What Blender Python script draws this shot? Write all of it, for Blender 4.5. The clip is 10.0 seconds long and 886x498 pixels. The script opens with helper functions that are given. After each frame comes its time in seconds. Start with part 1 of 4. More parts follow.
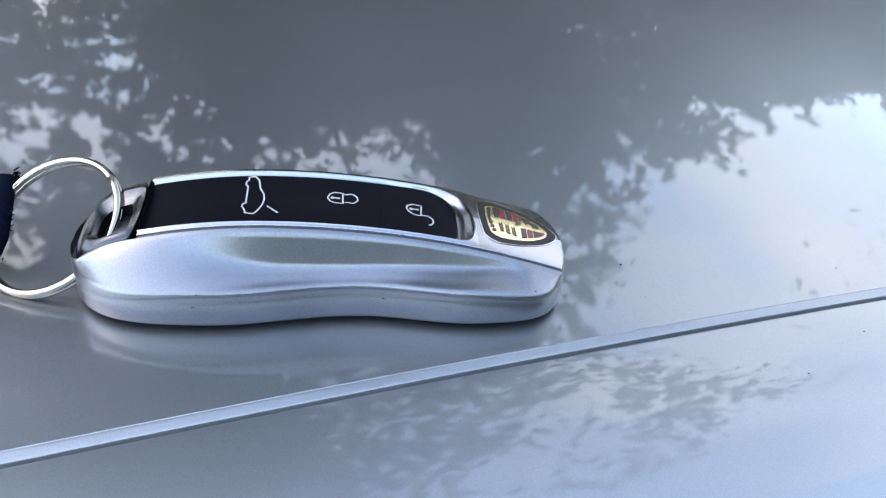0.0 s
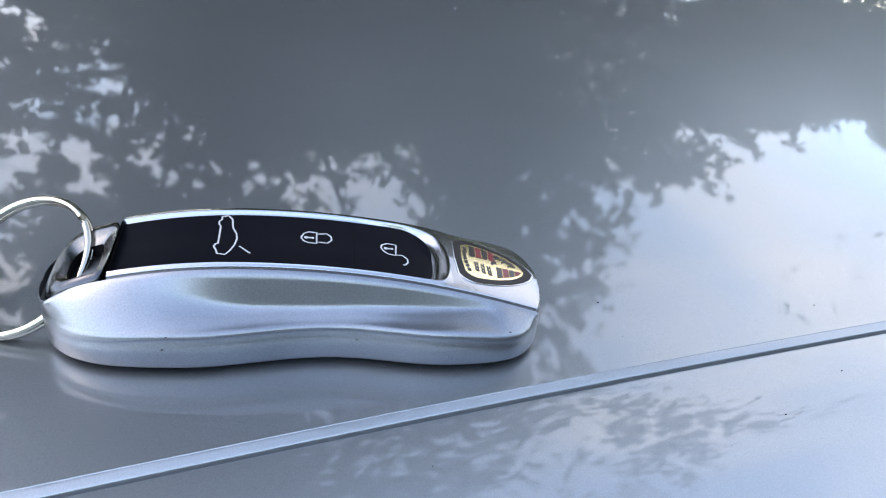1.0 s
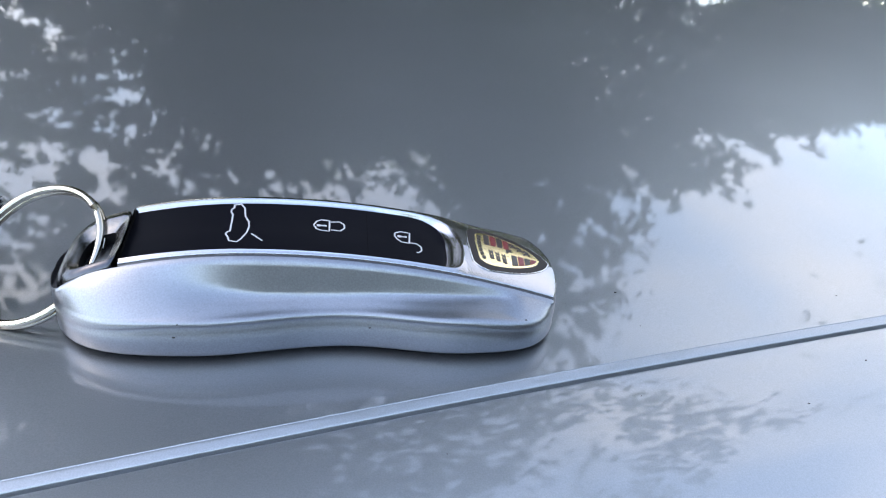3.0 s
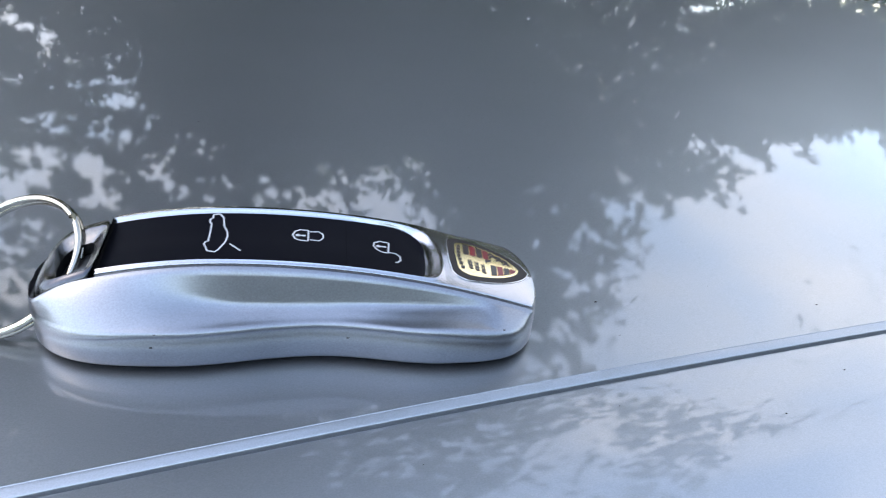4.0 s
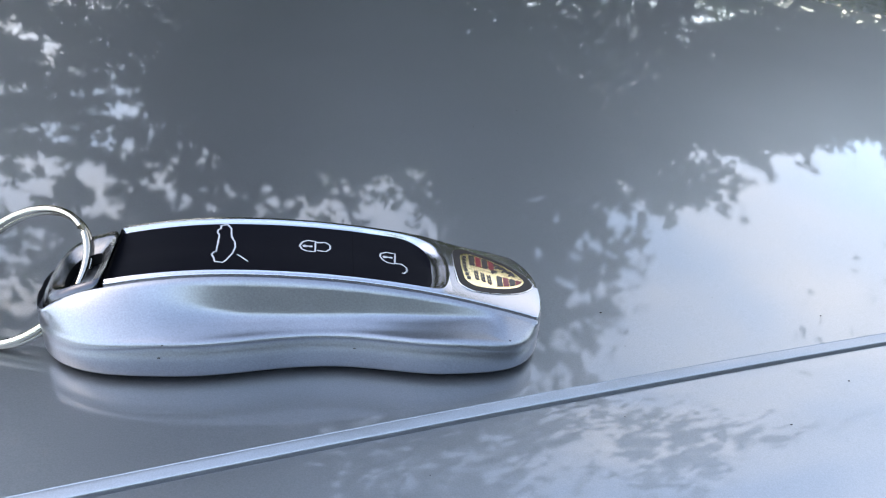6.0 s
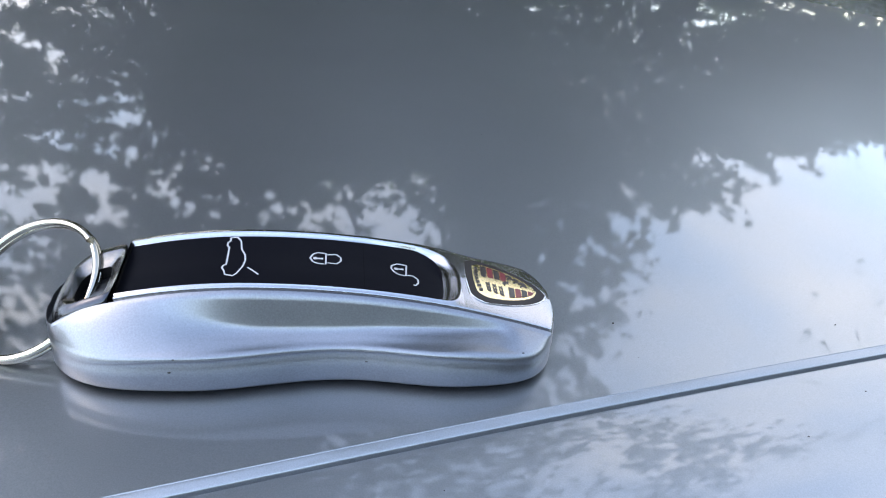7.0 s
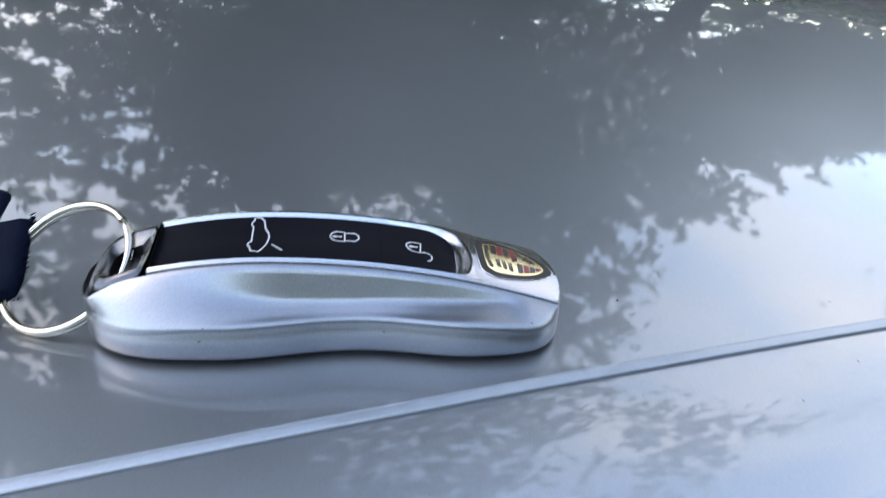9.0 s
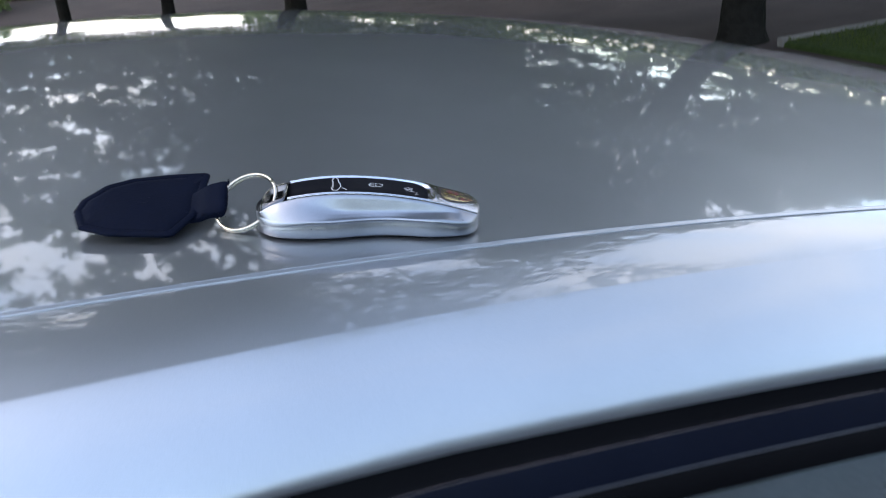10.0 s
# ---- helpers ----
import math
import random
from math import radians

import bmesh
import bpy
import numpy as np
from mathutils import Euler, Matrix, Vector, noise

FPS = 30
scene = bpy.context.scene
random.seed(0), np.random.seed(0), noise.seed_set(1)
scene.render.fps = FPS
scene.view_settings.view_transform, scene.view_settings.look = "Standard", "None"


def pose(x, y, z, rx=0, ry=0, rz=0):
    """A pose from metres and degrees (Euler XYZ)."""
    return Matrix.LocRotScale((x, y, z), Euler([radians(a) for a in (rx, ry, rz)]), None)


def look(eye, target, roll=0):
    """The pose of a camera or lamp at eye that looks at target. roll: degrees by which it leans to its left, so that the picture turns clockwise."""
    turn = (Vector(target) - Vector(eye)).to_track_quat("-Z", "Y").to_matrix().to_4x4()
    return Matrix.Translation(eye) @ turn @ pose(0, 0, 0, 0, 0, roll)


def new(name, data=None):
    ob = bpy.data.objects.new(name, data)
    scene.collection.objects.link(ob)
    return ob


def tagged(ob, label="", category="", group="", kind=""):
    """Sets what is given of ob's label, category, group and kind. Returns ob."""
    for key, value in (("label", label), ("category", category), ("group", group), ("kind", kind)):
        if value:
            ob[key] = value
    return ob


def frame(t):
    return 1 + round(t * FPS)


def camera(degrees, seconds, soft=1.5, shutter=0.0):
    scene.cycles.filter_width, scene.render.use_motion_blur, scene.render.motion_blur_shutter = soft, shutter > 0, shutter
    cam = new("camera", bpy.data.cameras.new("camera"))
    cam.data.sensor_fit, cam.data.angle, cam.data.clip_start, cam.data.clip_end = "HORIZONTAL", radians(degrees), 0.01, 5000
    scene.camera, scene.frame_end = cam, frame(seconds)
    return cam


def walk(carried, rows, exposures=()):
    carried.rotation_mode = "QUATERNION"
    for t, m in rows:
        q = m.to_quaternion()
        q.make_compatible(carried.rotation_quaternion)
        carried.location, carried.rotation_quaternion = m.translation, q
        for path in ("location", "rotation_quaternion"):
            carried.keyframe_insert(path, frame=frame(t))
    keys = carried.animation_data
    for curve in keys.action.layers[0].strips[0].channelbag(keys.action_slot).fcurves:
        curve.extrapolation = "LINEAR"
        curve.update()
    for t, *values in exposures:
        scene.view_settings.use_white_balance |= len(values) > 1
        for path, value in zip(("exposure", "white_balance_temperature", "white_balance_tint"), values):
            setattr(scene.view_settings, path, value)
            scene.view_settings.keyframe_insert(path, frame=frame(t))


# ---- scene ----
# The car roof at the key: local x along the key, y away from the viewer, z off the paint.
BASE = Matrix.Translation((0, 0, 1.42)) @ pose(0, 0, 0, 5.0, 0, 0) @ pose(0, 0, 0, 0, 7.0, 0)
cam = camera(54.0, 10.0, soft=1.1, shutter=0.5)
PATH = [
    (0, (0.058, -14.48, 10.835), (0.314, -12.855, 9.697), 5.4),
    (0.5, (0.11, -14.283, 10.937), (0.384, -12.645, 9.822), 5.8),
    (1, (0.383, -14.209, 11.074), (0.66, -12.558, 9.98), 5.7),
    (1.5, (0.479, -13.995, 10.793), (0.754, -12.353, 9.685), 5.6),
    (2, (0.4, -13.833, 11.023), (0.669, -12.197, 9.906), 5.4),
    (2.5, (0.209, -14.218, 10.506), (0.457, -12.572, 9.398), 5.0),
    (2.7, (0.392, -14.272, 10.576), (0.631, -12.612, 9.486), 4.7),
    (3.8, (0.537, -14.292, 10.527), (0.785, -12.618, 9.462), 5.0),
    (4, (0.775, -14.268, 10.688), (1.025, -12.594, 9.622), 4.9),
    (4.5, (1.035, -14.421, 10.745), (1.278, -12.741, 9.687), 4.7),
    (5, (1.142, -14.399, 10.617), (1.392, -12.712, 9.573), 4.8),
    (5.5, (0.944, -14.258, 10.689), (1.189, -12.574, 9.637), 4.8),
    (6, (0.675, -14.32, 10.761), (0.921, -12.635, 9.713), 4.9),
    (6.2, (0.575, -14.355, 10.874), (0.821, -12.672, 9.823), 4.7),
    (7.5, (0.51, -13.949, 10.579), (0.747, -12.25, 9.551), 4.4),
    (8, (0.41, -13.838, 10.206), (0.644, -12.135, 9.184), 4.6),
    (8.5, (0.302, -13.469, 10.355), (0.528, -11.774, 9.317), 4.6),
    (9, (0.277, -15.348, 10.603), (0.503, -13.635, 9.597), 3.8),
    (9.2, (0.151, -16.933, 10.867), (0.357, -15.216, 9.862), 3.1),
    (9.4, (-0.723, -19.85, 12.021), (-0.508, -18.124, 11.034), 2.9),
    (9.5, (-1.082, -21.828, 12.674), (-0.871, -20.097, 11.695), 2.5),
    (9.6, (-1.19, -23.745, 13.478), (-0.997, -22.011, 12.5), 1.8),
    (10, (-0.195, -35.048, 16.052), (-0.018, -33.263, 15.168), 1.5),
]
walk(cam, [(t, BASE @ look([c / 100 for c in e], [c / 100 for c in g], r)) for t, e, g, r in PATH])

# ---- light ----
SUN_EL, SUN_AZ = radians(52), radians(255)
world = bpy.data.worlds.new("sky")
scene.world = world
world.use_nodes = True
wn, wl = world.node_tree.nodes, world.node_tree.links
wn.clear()
w_out = wn.new("ShaderNodeOutputWorld")
w_bg = wn.new("ShaderNodeBackground")
w_sky = wn.new("ShaderNodeTexSky")
w_sky.sky_type = "NISHITA"
w_sky.sun_disc = False
w_sky.sun_elevation, w_sky.sun_rotation = SUN_EL, SUN_AZ
w_sky.air_density, w_sky.dust_density, w_sky.ozone_density = 1.0, 0.7, 1.5
w_co = wn.new("ShaderNodeTexCoord")
w_map = wn.new("ShaderNodeMapping")
w_map.inputs["Scale"].default_value = (1.0, 1.0, 1.8)
w_map.inputs["Location"].default_value = (18.25, -11.95, 15.62)
w_noise = wn.new("ShaderNodeTexNoise")
w_noise.inputs["Scale"].default_value = 2.3
w_noise.inputs["Detail"].default_value = 7
w_noise.inputs["Roughness"].default_value = 0.55
w_ramp = wn.new("ShaderNodeValToRGB")
w_ramp.color_ramp.elements[0].position = 0.465
w_ramp.color_ramp.elements[1].position = 0.70
w_ramp.color_ramp.elements[0].color = (0.22, 0.22, 0.22, 1)
w_mix = wn.new("ShaderNodeMix")
w_mix.data_type = "RGBA"
w_mix.inputs["B"].default_value = (16.8, 16.2, 16.3, 1)
wl.new(w_co.outputs["Generated"], w_map.inputs["Vector"])
wl.new(w_map.outputs["Vector"], w_noise.inputs["Vector"])
wl.new(w_noise.outputs["Fac"], w_ramp.inputs["Fac"])
w_xyz = wn.new("ShaderNodeSeparateXYZ")
wl.new(w_co.outputs["Generated"], w_xyz.inputs["Vector"])
w_thin = wn.new("ShaderNodeMapRange")  # the clouds thin out overhead and to the south
w_thin.interpolation_type = "SMOOTHSTEP"
w_thin.inputs["From Min"].default_value, w_thin.inputs["From Max"].default_value = 0.20, 0.80
w_thin.inputs["To Min"].default_value, w_thin.inputs["To Max"].default_value = 1.0, 0.30
w_back = wn.new("ShaderNodeMath")
w_back.operation = "MULTIPLY_ADD"
w_back.inputs[1].default_value = -0.75
wl.new(w_xyz.outputs["Y"], w_back.inputs[0])
wl.new(w_xyz.outputs["Z"], w_back.inputs[2])
wl.new(w_back.outputs[0], w_thin.inputs["Value"])
w_cover = wn.new("ShaderNodeMath")
w_cover.operation = "MULTIPLY"
wl.new(w_ramp.outputs["Color"], w_cover.inputs[0])
wl.new(w_thin.outputs["Result"], w_cover.inputs[1])
wl.new(w_cover.outputs[0], w_mix.inputs["Factor"])
w_haze = wn.new("ShaderNodeMix")
w_haze.data_type, w_haze.blend_type = "RGBA", "MULTIPLY"
w_haze.inputs["Factor"].default_value = 1.0
w_haze.inputs["B"].default_value = (5.68, 5.3, 4.82, 1)
wl.new(w_sky.outputs["Color"], w_haze.inputs["A"])
wl.new(w_haze.outputs["Result"], w_mix.inputs["A"])
wl.new(w_mix.outputs["Result"], w_bg.inputs["Color"])
w_bg.inputs["Strength"].default_value = 0.15
wl.new(w_bg.outputs["Background"], w_out.inputs["Surface"])

sun_data = bpy.data.lights.new("sun", "SUN")
sun_data.energy, sun_data.angle, sun_data.color = 0.2, radians(14), (1.0, 0.96, 0.9)
sun = new("sun", sun_data)
sun.matrix_world = pose(0, 0, 30) @ pose(0, 0, 0, 0, 0, -math.degrees(SUN_AZ)) @ pose(0, 0, 0, -(90 - math.degrees(SUN_EL)), 0, 0)
scene.view_settings.exposure = 0.27


# ---- materials ----
def material(name, color, rough=0.5, metal=0.0, **more):
    """A Principled material with two scales of mottling and a fine bump."""
    m = bpy.data.materials.new(name)
    m.use_nodes = True
    n, l = m.node_tree.nodes, m.node_tree.links
    b = n["Principled BSDF"]
    b.inputs["Roughness"].default_value = rough
    b.inputs["Metallic"].default_value = metal
    co = n.new("ShaderNodeTexCoord")
    vary, fine, coarse = more.get("vary", 0.15), more.get("fine", 400.0), more.get("coarse", 20.0)
    a = n.new("ShaderNodeTexNoise")
    a.inputs["Scale"].default_value, a.inputs["Detail"].default_value = fine, 3
    c = n.new("ShaderNodeTexNoise")
    c.inputs["Scale"].default_value, c.inputs["Detail"].default_value = coarse, 4
    l.new(co.outputs["Object"], a.inputs["Vector"])
    l.new(co.outputs["Object"], c.inputs["Vector"])
    add = n.new("ShaderNodeMath")
    add.operation = "ADD"
    l.new(a.outputs["Fac"], add.inputs[0])
    l.new(c.outputs["Fac"], add.inputs[1])
    ramp = n.new("ShaderNodeMapRange")
    ramp.inputs["From Min"].default_value, ramp.inputs["From Max"].default_value = 0.6, 1.4
    ramp.inputs["To Min"].default_value, ramp.inputs["To Max"].default_value = 1 - vary, 1 + vary
    l.new(add.outputs[0], ramp.inputs["Value"])
    mul = n.new("ShaderNodeMix")
    mul.data_type, mul.blend_type = "RGBA", "MULTIPLY"
    mul.inputs["Factor"].default_value = 1.0
    mul.inputs["A"].default_value = (*color, 1)
    l.new(ramp.outputs["Result"], mul.inputs["B"])
    l.new(mul.outputs["Result"], b.inputs["Base Color"])
    if more.get("bump"):
        bump = n.new("ShaderNodeBump")
        bump.inputs["Strength"].default_value = more["bump"]
        bump.inputs["Distance"].default_value = more.get("depth", 0.0002)
        l.new(a.outputs["Fac"], bump.inputs["Height"])
        l.new(bump.outputs["Normal"], b.inputs["Normal"])
    for key, value in more.get("inputs", {}).items():
        b.inputs[key].default_value = value
    return m


COAT = {"Coat Weight": 1.0, "Coat Roughness": 0.034, "Coat IOR": 1.7}
PAINT = material("silver_blue_car_paint", (0.276, 0.287, 0.298), 0.43, 1.0, vary=0.16, fine=3600, coarse=6, inputs=COAT)
BLACK_TRIM = material("black_rubber_trim", (0.0025, 0.0025, 0.003), 0.6, vary=0.2, fine=900, inputs={"Specular IOR Level": 0.02})
GLOSS_TRIM = material("gloss_black_trim", (0.003, 0.004, 0.008), 0.3, vary=0.1, inputs={"Specular IOR Level": 0.06})
STRIP = material("dull_bright_strip", (0.16, 0.125, 0.115), 0.45, 0.5)
LIP = material("grey_rubber_lip", (0.03, 0.031, 0.036), 0.5, vary=0.2, fine=900, inputs={"Specular IOR Level": 0.2})
EDGE = material("bright_badge_edge", (0.62, 0.62, 0.62), 0.2, 1.0, vary=0.06)
# Chrome of the key's eye; the dark it reflects is put into its colour.
DARKENED_CHROME = material("chrome_with_dark_reflection", (0.075, 0.075, 0.082), 0.22, 1.0, vary=0.2, fine=900, coarse=120)
EYE = material("polished_eye_metal", (0.15, 0.15, 0.15), 0.22, 1.0, vary=0.15, fine=900, coarse=150)
NICKEL = material("nickel_split_ring", (0.38, 0.345, 0.285), 0.15, 1.0, vary=0.12, fine=900, coarse=90)
SATIN = material("satin_silver_key_spine", (0.36, 0.358, 0.37), 0.22, 1.0, vary=0.05, fine=1500, coarse=40)
SHELL = material("silver_blue_key_shell", (0.214, 0.219, 0.234), 0.33, 1.0, vary=0.19, fine=3000, coarse=60, bump=0.14, depth=0.0001, inputs={"Coat Weight": 0.2, "Coat Roughness": 0.25})
PANEL = material("black_key_panel", (0.004, 0.004, 0.0055), 0.38, vary=0.15, fine=1500, coarse=40, inputs={"Specular IOR Level": 0.04})
ICON = material("pale_grey_print", (0.35, 0.35, 0.35), 0.5, vary=0.05)
DARK = material("dark_recess", (0.004, 0.004, 0.004), 0.7, inputs={"Specular IOR Level": 0.05})
GOLD = material("gold_enamel_badge", (0.84, 0.68, 0.38), 0.25, 1.0, vary=0.15, fine=1200, coarse=250)
RED = material("red_enamel", (0.13, 0.012, 0.014), 0.3, vary=0.1)
BADGE_BLACK = material("black_enamel", (0.02, 0.015, 0.012), 0.3, vary=0.1)
BADGE_RIM = material("bronze_badge_rim", (0.026, 0.022, 0.020), 0.45, 0.1, vary=0.15, inputs={"Specular IOR Level": 0.15})
LEATHER = material("navy_leather", (0.0013, 0.0024, 0.0072), 0.7, vary=0.3, fine=700, coarse=60, bump=0.5, depth=0.0003, inputs={"Specular IOR Level": 0.04})
THREAD = material("navy_thread", (0.0012, 0.0020, 0.0050), 0.85, vary=0.2, inputs={"Specular IOR Level": 0.03})
DUST = material("dark_dust", (0.03, 0.028, 0.025), 0.9)
GLASS = material("tinted_side_glass", (0.035, 0.042, 0.044), 0.06, inputs={"Coat Weight": 1.0, "Coat Roughness": 0.02})
TYRE = material("tyre_rubber", (0.02, 0.02, 0.02), 0.8)
RIM = material("alloy_rim", (0.45, 0.46, 0.47), 0.35, 1.0)
ASPHALT = material("brown_leaf_strewn_asphalt", (0.032, 0.023, 0.019), 0.95, vary=0.45, fine=30, coarse=1.2, bump=0.6, depth=0.01, inputs={"Specular IOR Level": 0.1})
ROAD = material("grey_road_asphalt", (0.050, 0.054, 0.062), 0.85, vary=0.35, fine=45, coarse=1.5, bump=0.5, depth=0.006)
GRASS_SOIL = material("lawn_soil", (0.02, 0.028, 0.008), 0.95, vary=0.4, fine=25, coarse=1.5, inputs={"Specular IOR Level": 0.05})
BLADE = material("grass_blade", (0.030, 0.040, 0.007), 0.8, vary=0.5, fine=8, coarse=1, inputs={"Specular IOR Level": 0.05})
KERB = material("pale_concrete_kerb", (0.085, 0.074, 0.062), 0.85, vary=0.25, fine=60, coarse=4, bump=0.4, depth=0.004)
BARK = material("dark_bark", (0.010, 0.009, 0.007), 0.95, vary=0.5, fine=18, coarse=3, bump=1.0, depth=0.03, inputs={"Specular IOR Level": 0.05})
# The strong mottling puts sunlit and shaded clumps into the leaf colour.
LEAF = material("tree_leaf", (0.035, 0.058, 0.018), 0.65, vary=0.8, fine=5, coarse=1.0, inputs={"Specular IOR Level": 0.2})


def let_light_through(m, color, share):
    """Thin leaves: part of the light that falls on one face leaves by the other."""
    n, l = m.node_tree.nodes, m.node_tree.links
    thin = n.new("ShaderNodeBsdfTranslucent")
    tint = n.new("ShaderNodeMix")
    tint.data_type, tint.blend_type = "RGBA", "MULTIPLY"
    tint.inputs["Factor"].default_value = 1.0
    tint.inputs["A"].default_value = (*color, 1)
    # The same painted light and dark clumps tint the light passed through.
    l.new(n["Map Range"].outputs["Result"], tint.inputs["B"])
    l.new(tint.outputs["Result"], thin.inputs["Color"])
    mix = n.new("ShaderNodeMixShader")
    mix.inputs["Fac"].default_value = share
    l.new(n["Principled BSDF"].outputs["BSDF"], mix.inputs[1])
    l.new(thin.outputs["BSDF"], mix.inputs[2])
    l.new(mix.outputs["Shader"], n["Material Output"].inputs["Surface"])


let_light_through(LEAF, (0.17, 0.21, 0.085), 0.5)


# ---- building helpers ----
def mesh_of(name, bm, mat, smooth=40):
    me = bpy.data.meshes.new(name)
    bmesh.ops.recalc_face_normals(bm, faces=bm.faces)
    bm.to_mesh(me)
    bm.free()
    me.materials.append(mat)
    if smooth:
        me.shade_smooth()
        me.set_sharp_from_angle(angle=radians(smooth))
    return me


def part(name, bm, mat, parent, label="", smooth=40):
    ob = new(name, mesh_of(name, bm, mat, smooth))
    ob.parent = parent
    if label:
        tagged(ob, label)
    return ob


def thing(name, label, category, m=None, group="", kind=""):
    ob = new(name)
    ob.empty_display_size = 0.02
    ob.matrix_world = m or Matrix()
    return tagged(ob, label, category, group, kind)


def loft(bm, rings, closed=True, caps=True):
    """Skin a run of equal rings of points."""
    rows = [[bm.verts.new(p) for p in ring] for ring in rings]
    n = len(rows[0])
    for a, b in zip(rows, rows[1:]):
        for i in range(n if closed else n - 1):
            j = (i + 1) % n
            bm.faces.new((a[i], a[j], b[j], b[i]))
    if caps and closed:
        bm.faces.new(rows[0])
        bm.faces.new(rows[-1][::-1])
    return rows


def box(bm, lo, hi, bevel=0.0):
    verts = bmesh.ops.create_cube(bm, size=1)["verts"]
    for v in verts:
        v.co = [lo[i] + (v.co[i] + 0.5) * (hi[i] - lo[i]) for i in range(3)]
    if bevel:
        edges = list({e for v in verts for e in v.link_edges})
        bmesh.ops.bevel(bm, geom=edges, offset=bevel, segments=2, affect="EDGES", profile=0.5)


def tube(bm, points, radii, sides=10, closed=False):
    """A round tube along points."""
    pts = [Vector(p) for p in points]
    if not hasattr(radii, "__len__"):
        radii = [radii] * len(pts)
    rings, side = [], None
    for i, p in enumerate(pts):
        a = pts[i - 1] if (i > 0 or closed) else p
        b = pts[(i + 1) % len(pts)] if (i < len(pts) - 1 or closed) else p
        d = (b - a).normalized()
        if side is None:
            side = d.orthogonal().normalized()
        side = (side - d * side.dot(d)).normalized()
        up = d.cross(side)
        rings.append([p + radii[i] * (math.cos(k * math.tau / sides) * side + math.sin(k * math.tau / sides) * up) for k in range(sides)])
    if closed:
        rings.append(rings[0])
        loft(bm, rings, caps=False)
        bmesh.ops.remove_doubles(bm, verts=bm.verts, dist=1e-7)
    else:
        loft(bm, rings)


def ease(a, b, x):
    t = min(1.0, max(0.0, (x - a) / (b - a)))
    return t * t * (3 - 2 * t)


# ---- the car ----
TURN = radians(13.75)
CU, SU = math.cos(TURN), math.sin(TURN)
SEAM_V = -0.0326


def roof_z(u, v):
    return -v * v / 10.0 - u * u / 7.6


def on_car(u, v, dz=0.0):
    """A place of the car's skin: u along the roof seam, v across it."""
    return Vector((u * CU - v * SU, u * SU + v * CU, roof_z(u, v) + dz))


def spread(lo, hi, n, power=1.0):
    return [lo + (hi - lo) * (i / n) ** power for i in range(n + 1)]


US = sorted(set([-x for x in spread(0, 1.35, 40, 1.5)] + spread(0, 0.95, 40, 1.5)))
car = thing("car", "silver-blue metallic car with tree reflections on its clear-coated roof", "car", BASE)


def strip(name, profile, mat, label="", us=US, smooth=50, widen=(0.045, 0.045)):
    """A strip of the car's skin: profile of (v, dz) carried along the seam; the rail narrows or widens along the car,
    by the first share of widen at its upper side (or the crease) and the second at its lower side."""
    bm = bmesh.new()
    lo = max(0.0738, -profile[0][0])
    hi = max(lo + 0.001, -profile[-1][0])
    rings = []
    for u in us:
        ring_ = []
        for v, dz in profile:
            share = widen[0] + (widen[1] - widen[0]) * ease(lo, hi, -v)
            flare = (share if u > 0 else 0.060) * max(-0.3, min(0.24, u))
            slant = 0.006 * (max(-0.3, min(0.3, u)) - 0.07) * max(0.0, 1 - abs(v - SEAM_V) / 0.035)  # the seam runs a little askew
            ring_.append(on_car(u, v + slant + flare * min(1.0, max(0.0, (SEAM_V - 0.004 - v) / 0.04)), dz))
        rings.append(ring_)
    loft(bm, rings, closed=False)
    return part(name, bm, mat, car, label, smooth)


# roof skin, its raised brazed bead, then the rail that rolls down to the window
FAR = 1.06


def rail_drop(w):
    """How far the rail lies below the roof's own curve, w metres out from the seam."""
    return -0.0010 + 0.0052 * w - 1.77 * w ** 2 - 22.6 * w ** 3


strip("roof_panel", [(v, 0) for v in [SEAM_V + 0.0016] + spread(SEAM_V + 0.004, FAR, 40)] + [(FAR + 0.002, -0.003)], PAINT, "smooth metallic roof skin reflecting trees")
bead = [(SEAM_V + 0.0016, 0.0), (SEAM_V + 0.00155, -0.00012), (SEAM_V + 0.00148, -0.00014)]
for a, step in ((7, 0.0002), (12, 0.0003), (14, 0.0005), (15, 0.0006), (16, 0.0003), (22, 0.0001), (75, 0.0003), (86, 0.0012)):
    p = bead[-1]
    bead.append((p[0] - step * math.cos(radians(a)), p[1] - step * math.sin(radians(a))))
bead += [(SEAM_V - 0.00105, -0.0023), (SEAM_V - 0.00115, -0.0016)]
strip("seam_bead", bead, PAINT, "narrow bevelled seam step in body colour", smooth=70)
rail = [(SEAM_V - 0.00115, -0.0016), (SEAM_V - 0.0012, -0.00108), (SEAM_V - 0.00128, -0.00101), (SEAM_V - 0.0016, rail_drop(0.0016))] + [(v, rail_drop(SEAM_V - v)) for v in spread(SEAM_V - 0.004, -0.0738, 14)]
r0 = rail[-1]
rail.insert(-1, (r0[0] + 0.0005, r0[1] + 0.00010))
ROLL = [(r0[0] - 0.0004, r0[1] - 0.00013)]
for a, step in [(23 + 26.7 * i / 10, 0.00418) for i in range(11)] + [(58, 0.002), (70, 0.0015), (82, 0.0015), (95, 0.001)]:
    p = ROLL[-1]
    ROLL.append((p[0] - step * math.cos(radians(a)), p[1] - step * math.sin(radians(a))))
rail += ROLL
strip("side_rail", rail, PAINT, "rounded roof rail in body colour", widen=(0.045, 0.016))
e = (ROLL[-1][0] - 0.0004, ROLL[-1][1] - 0.0004)
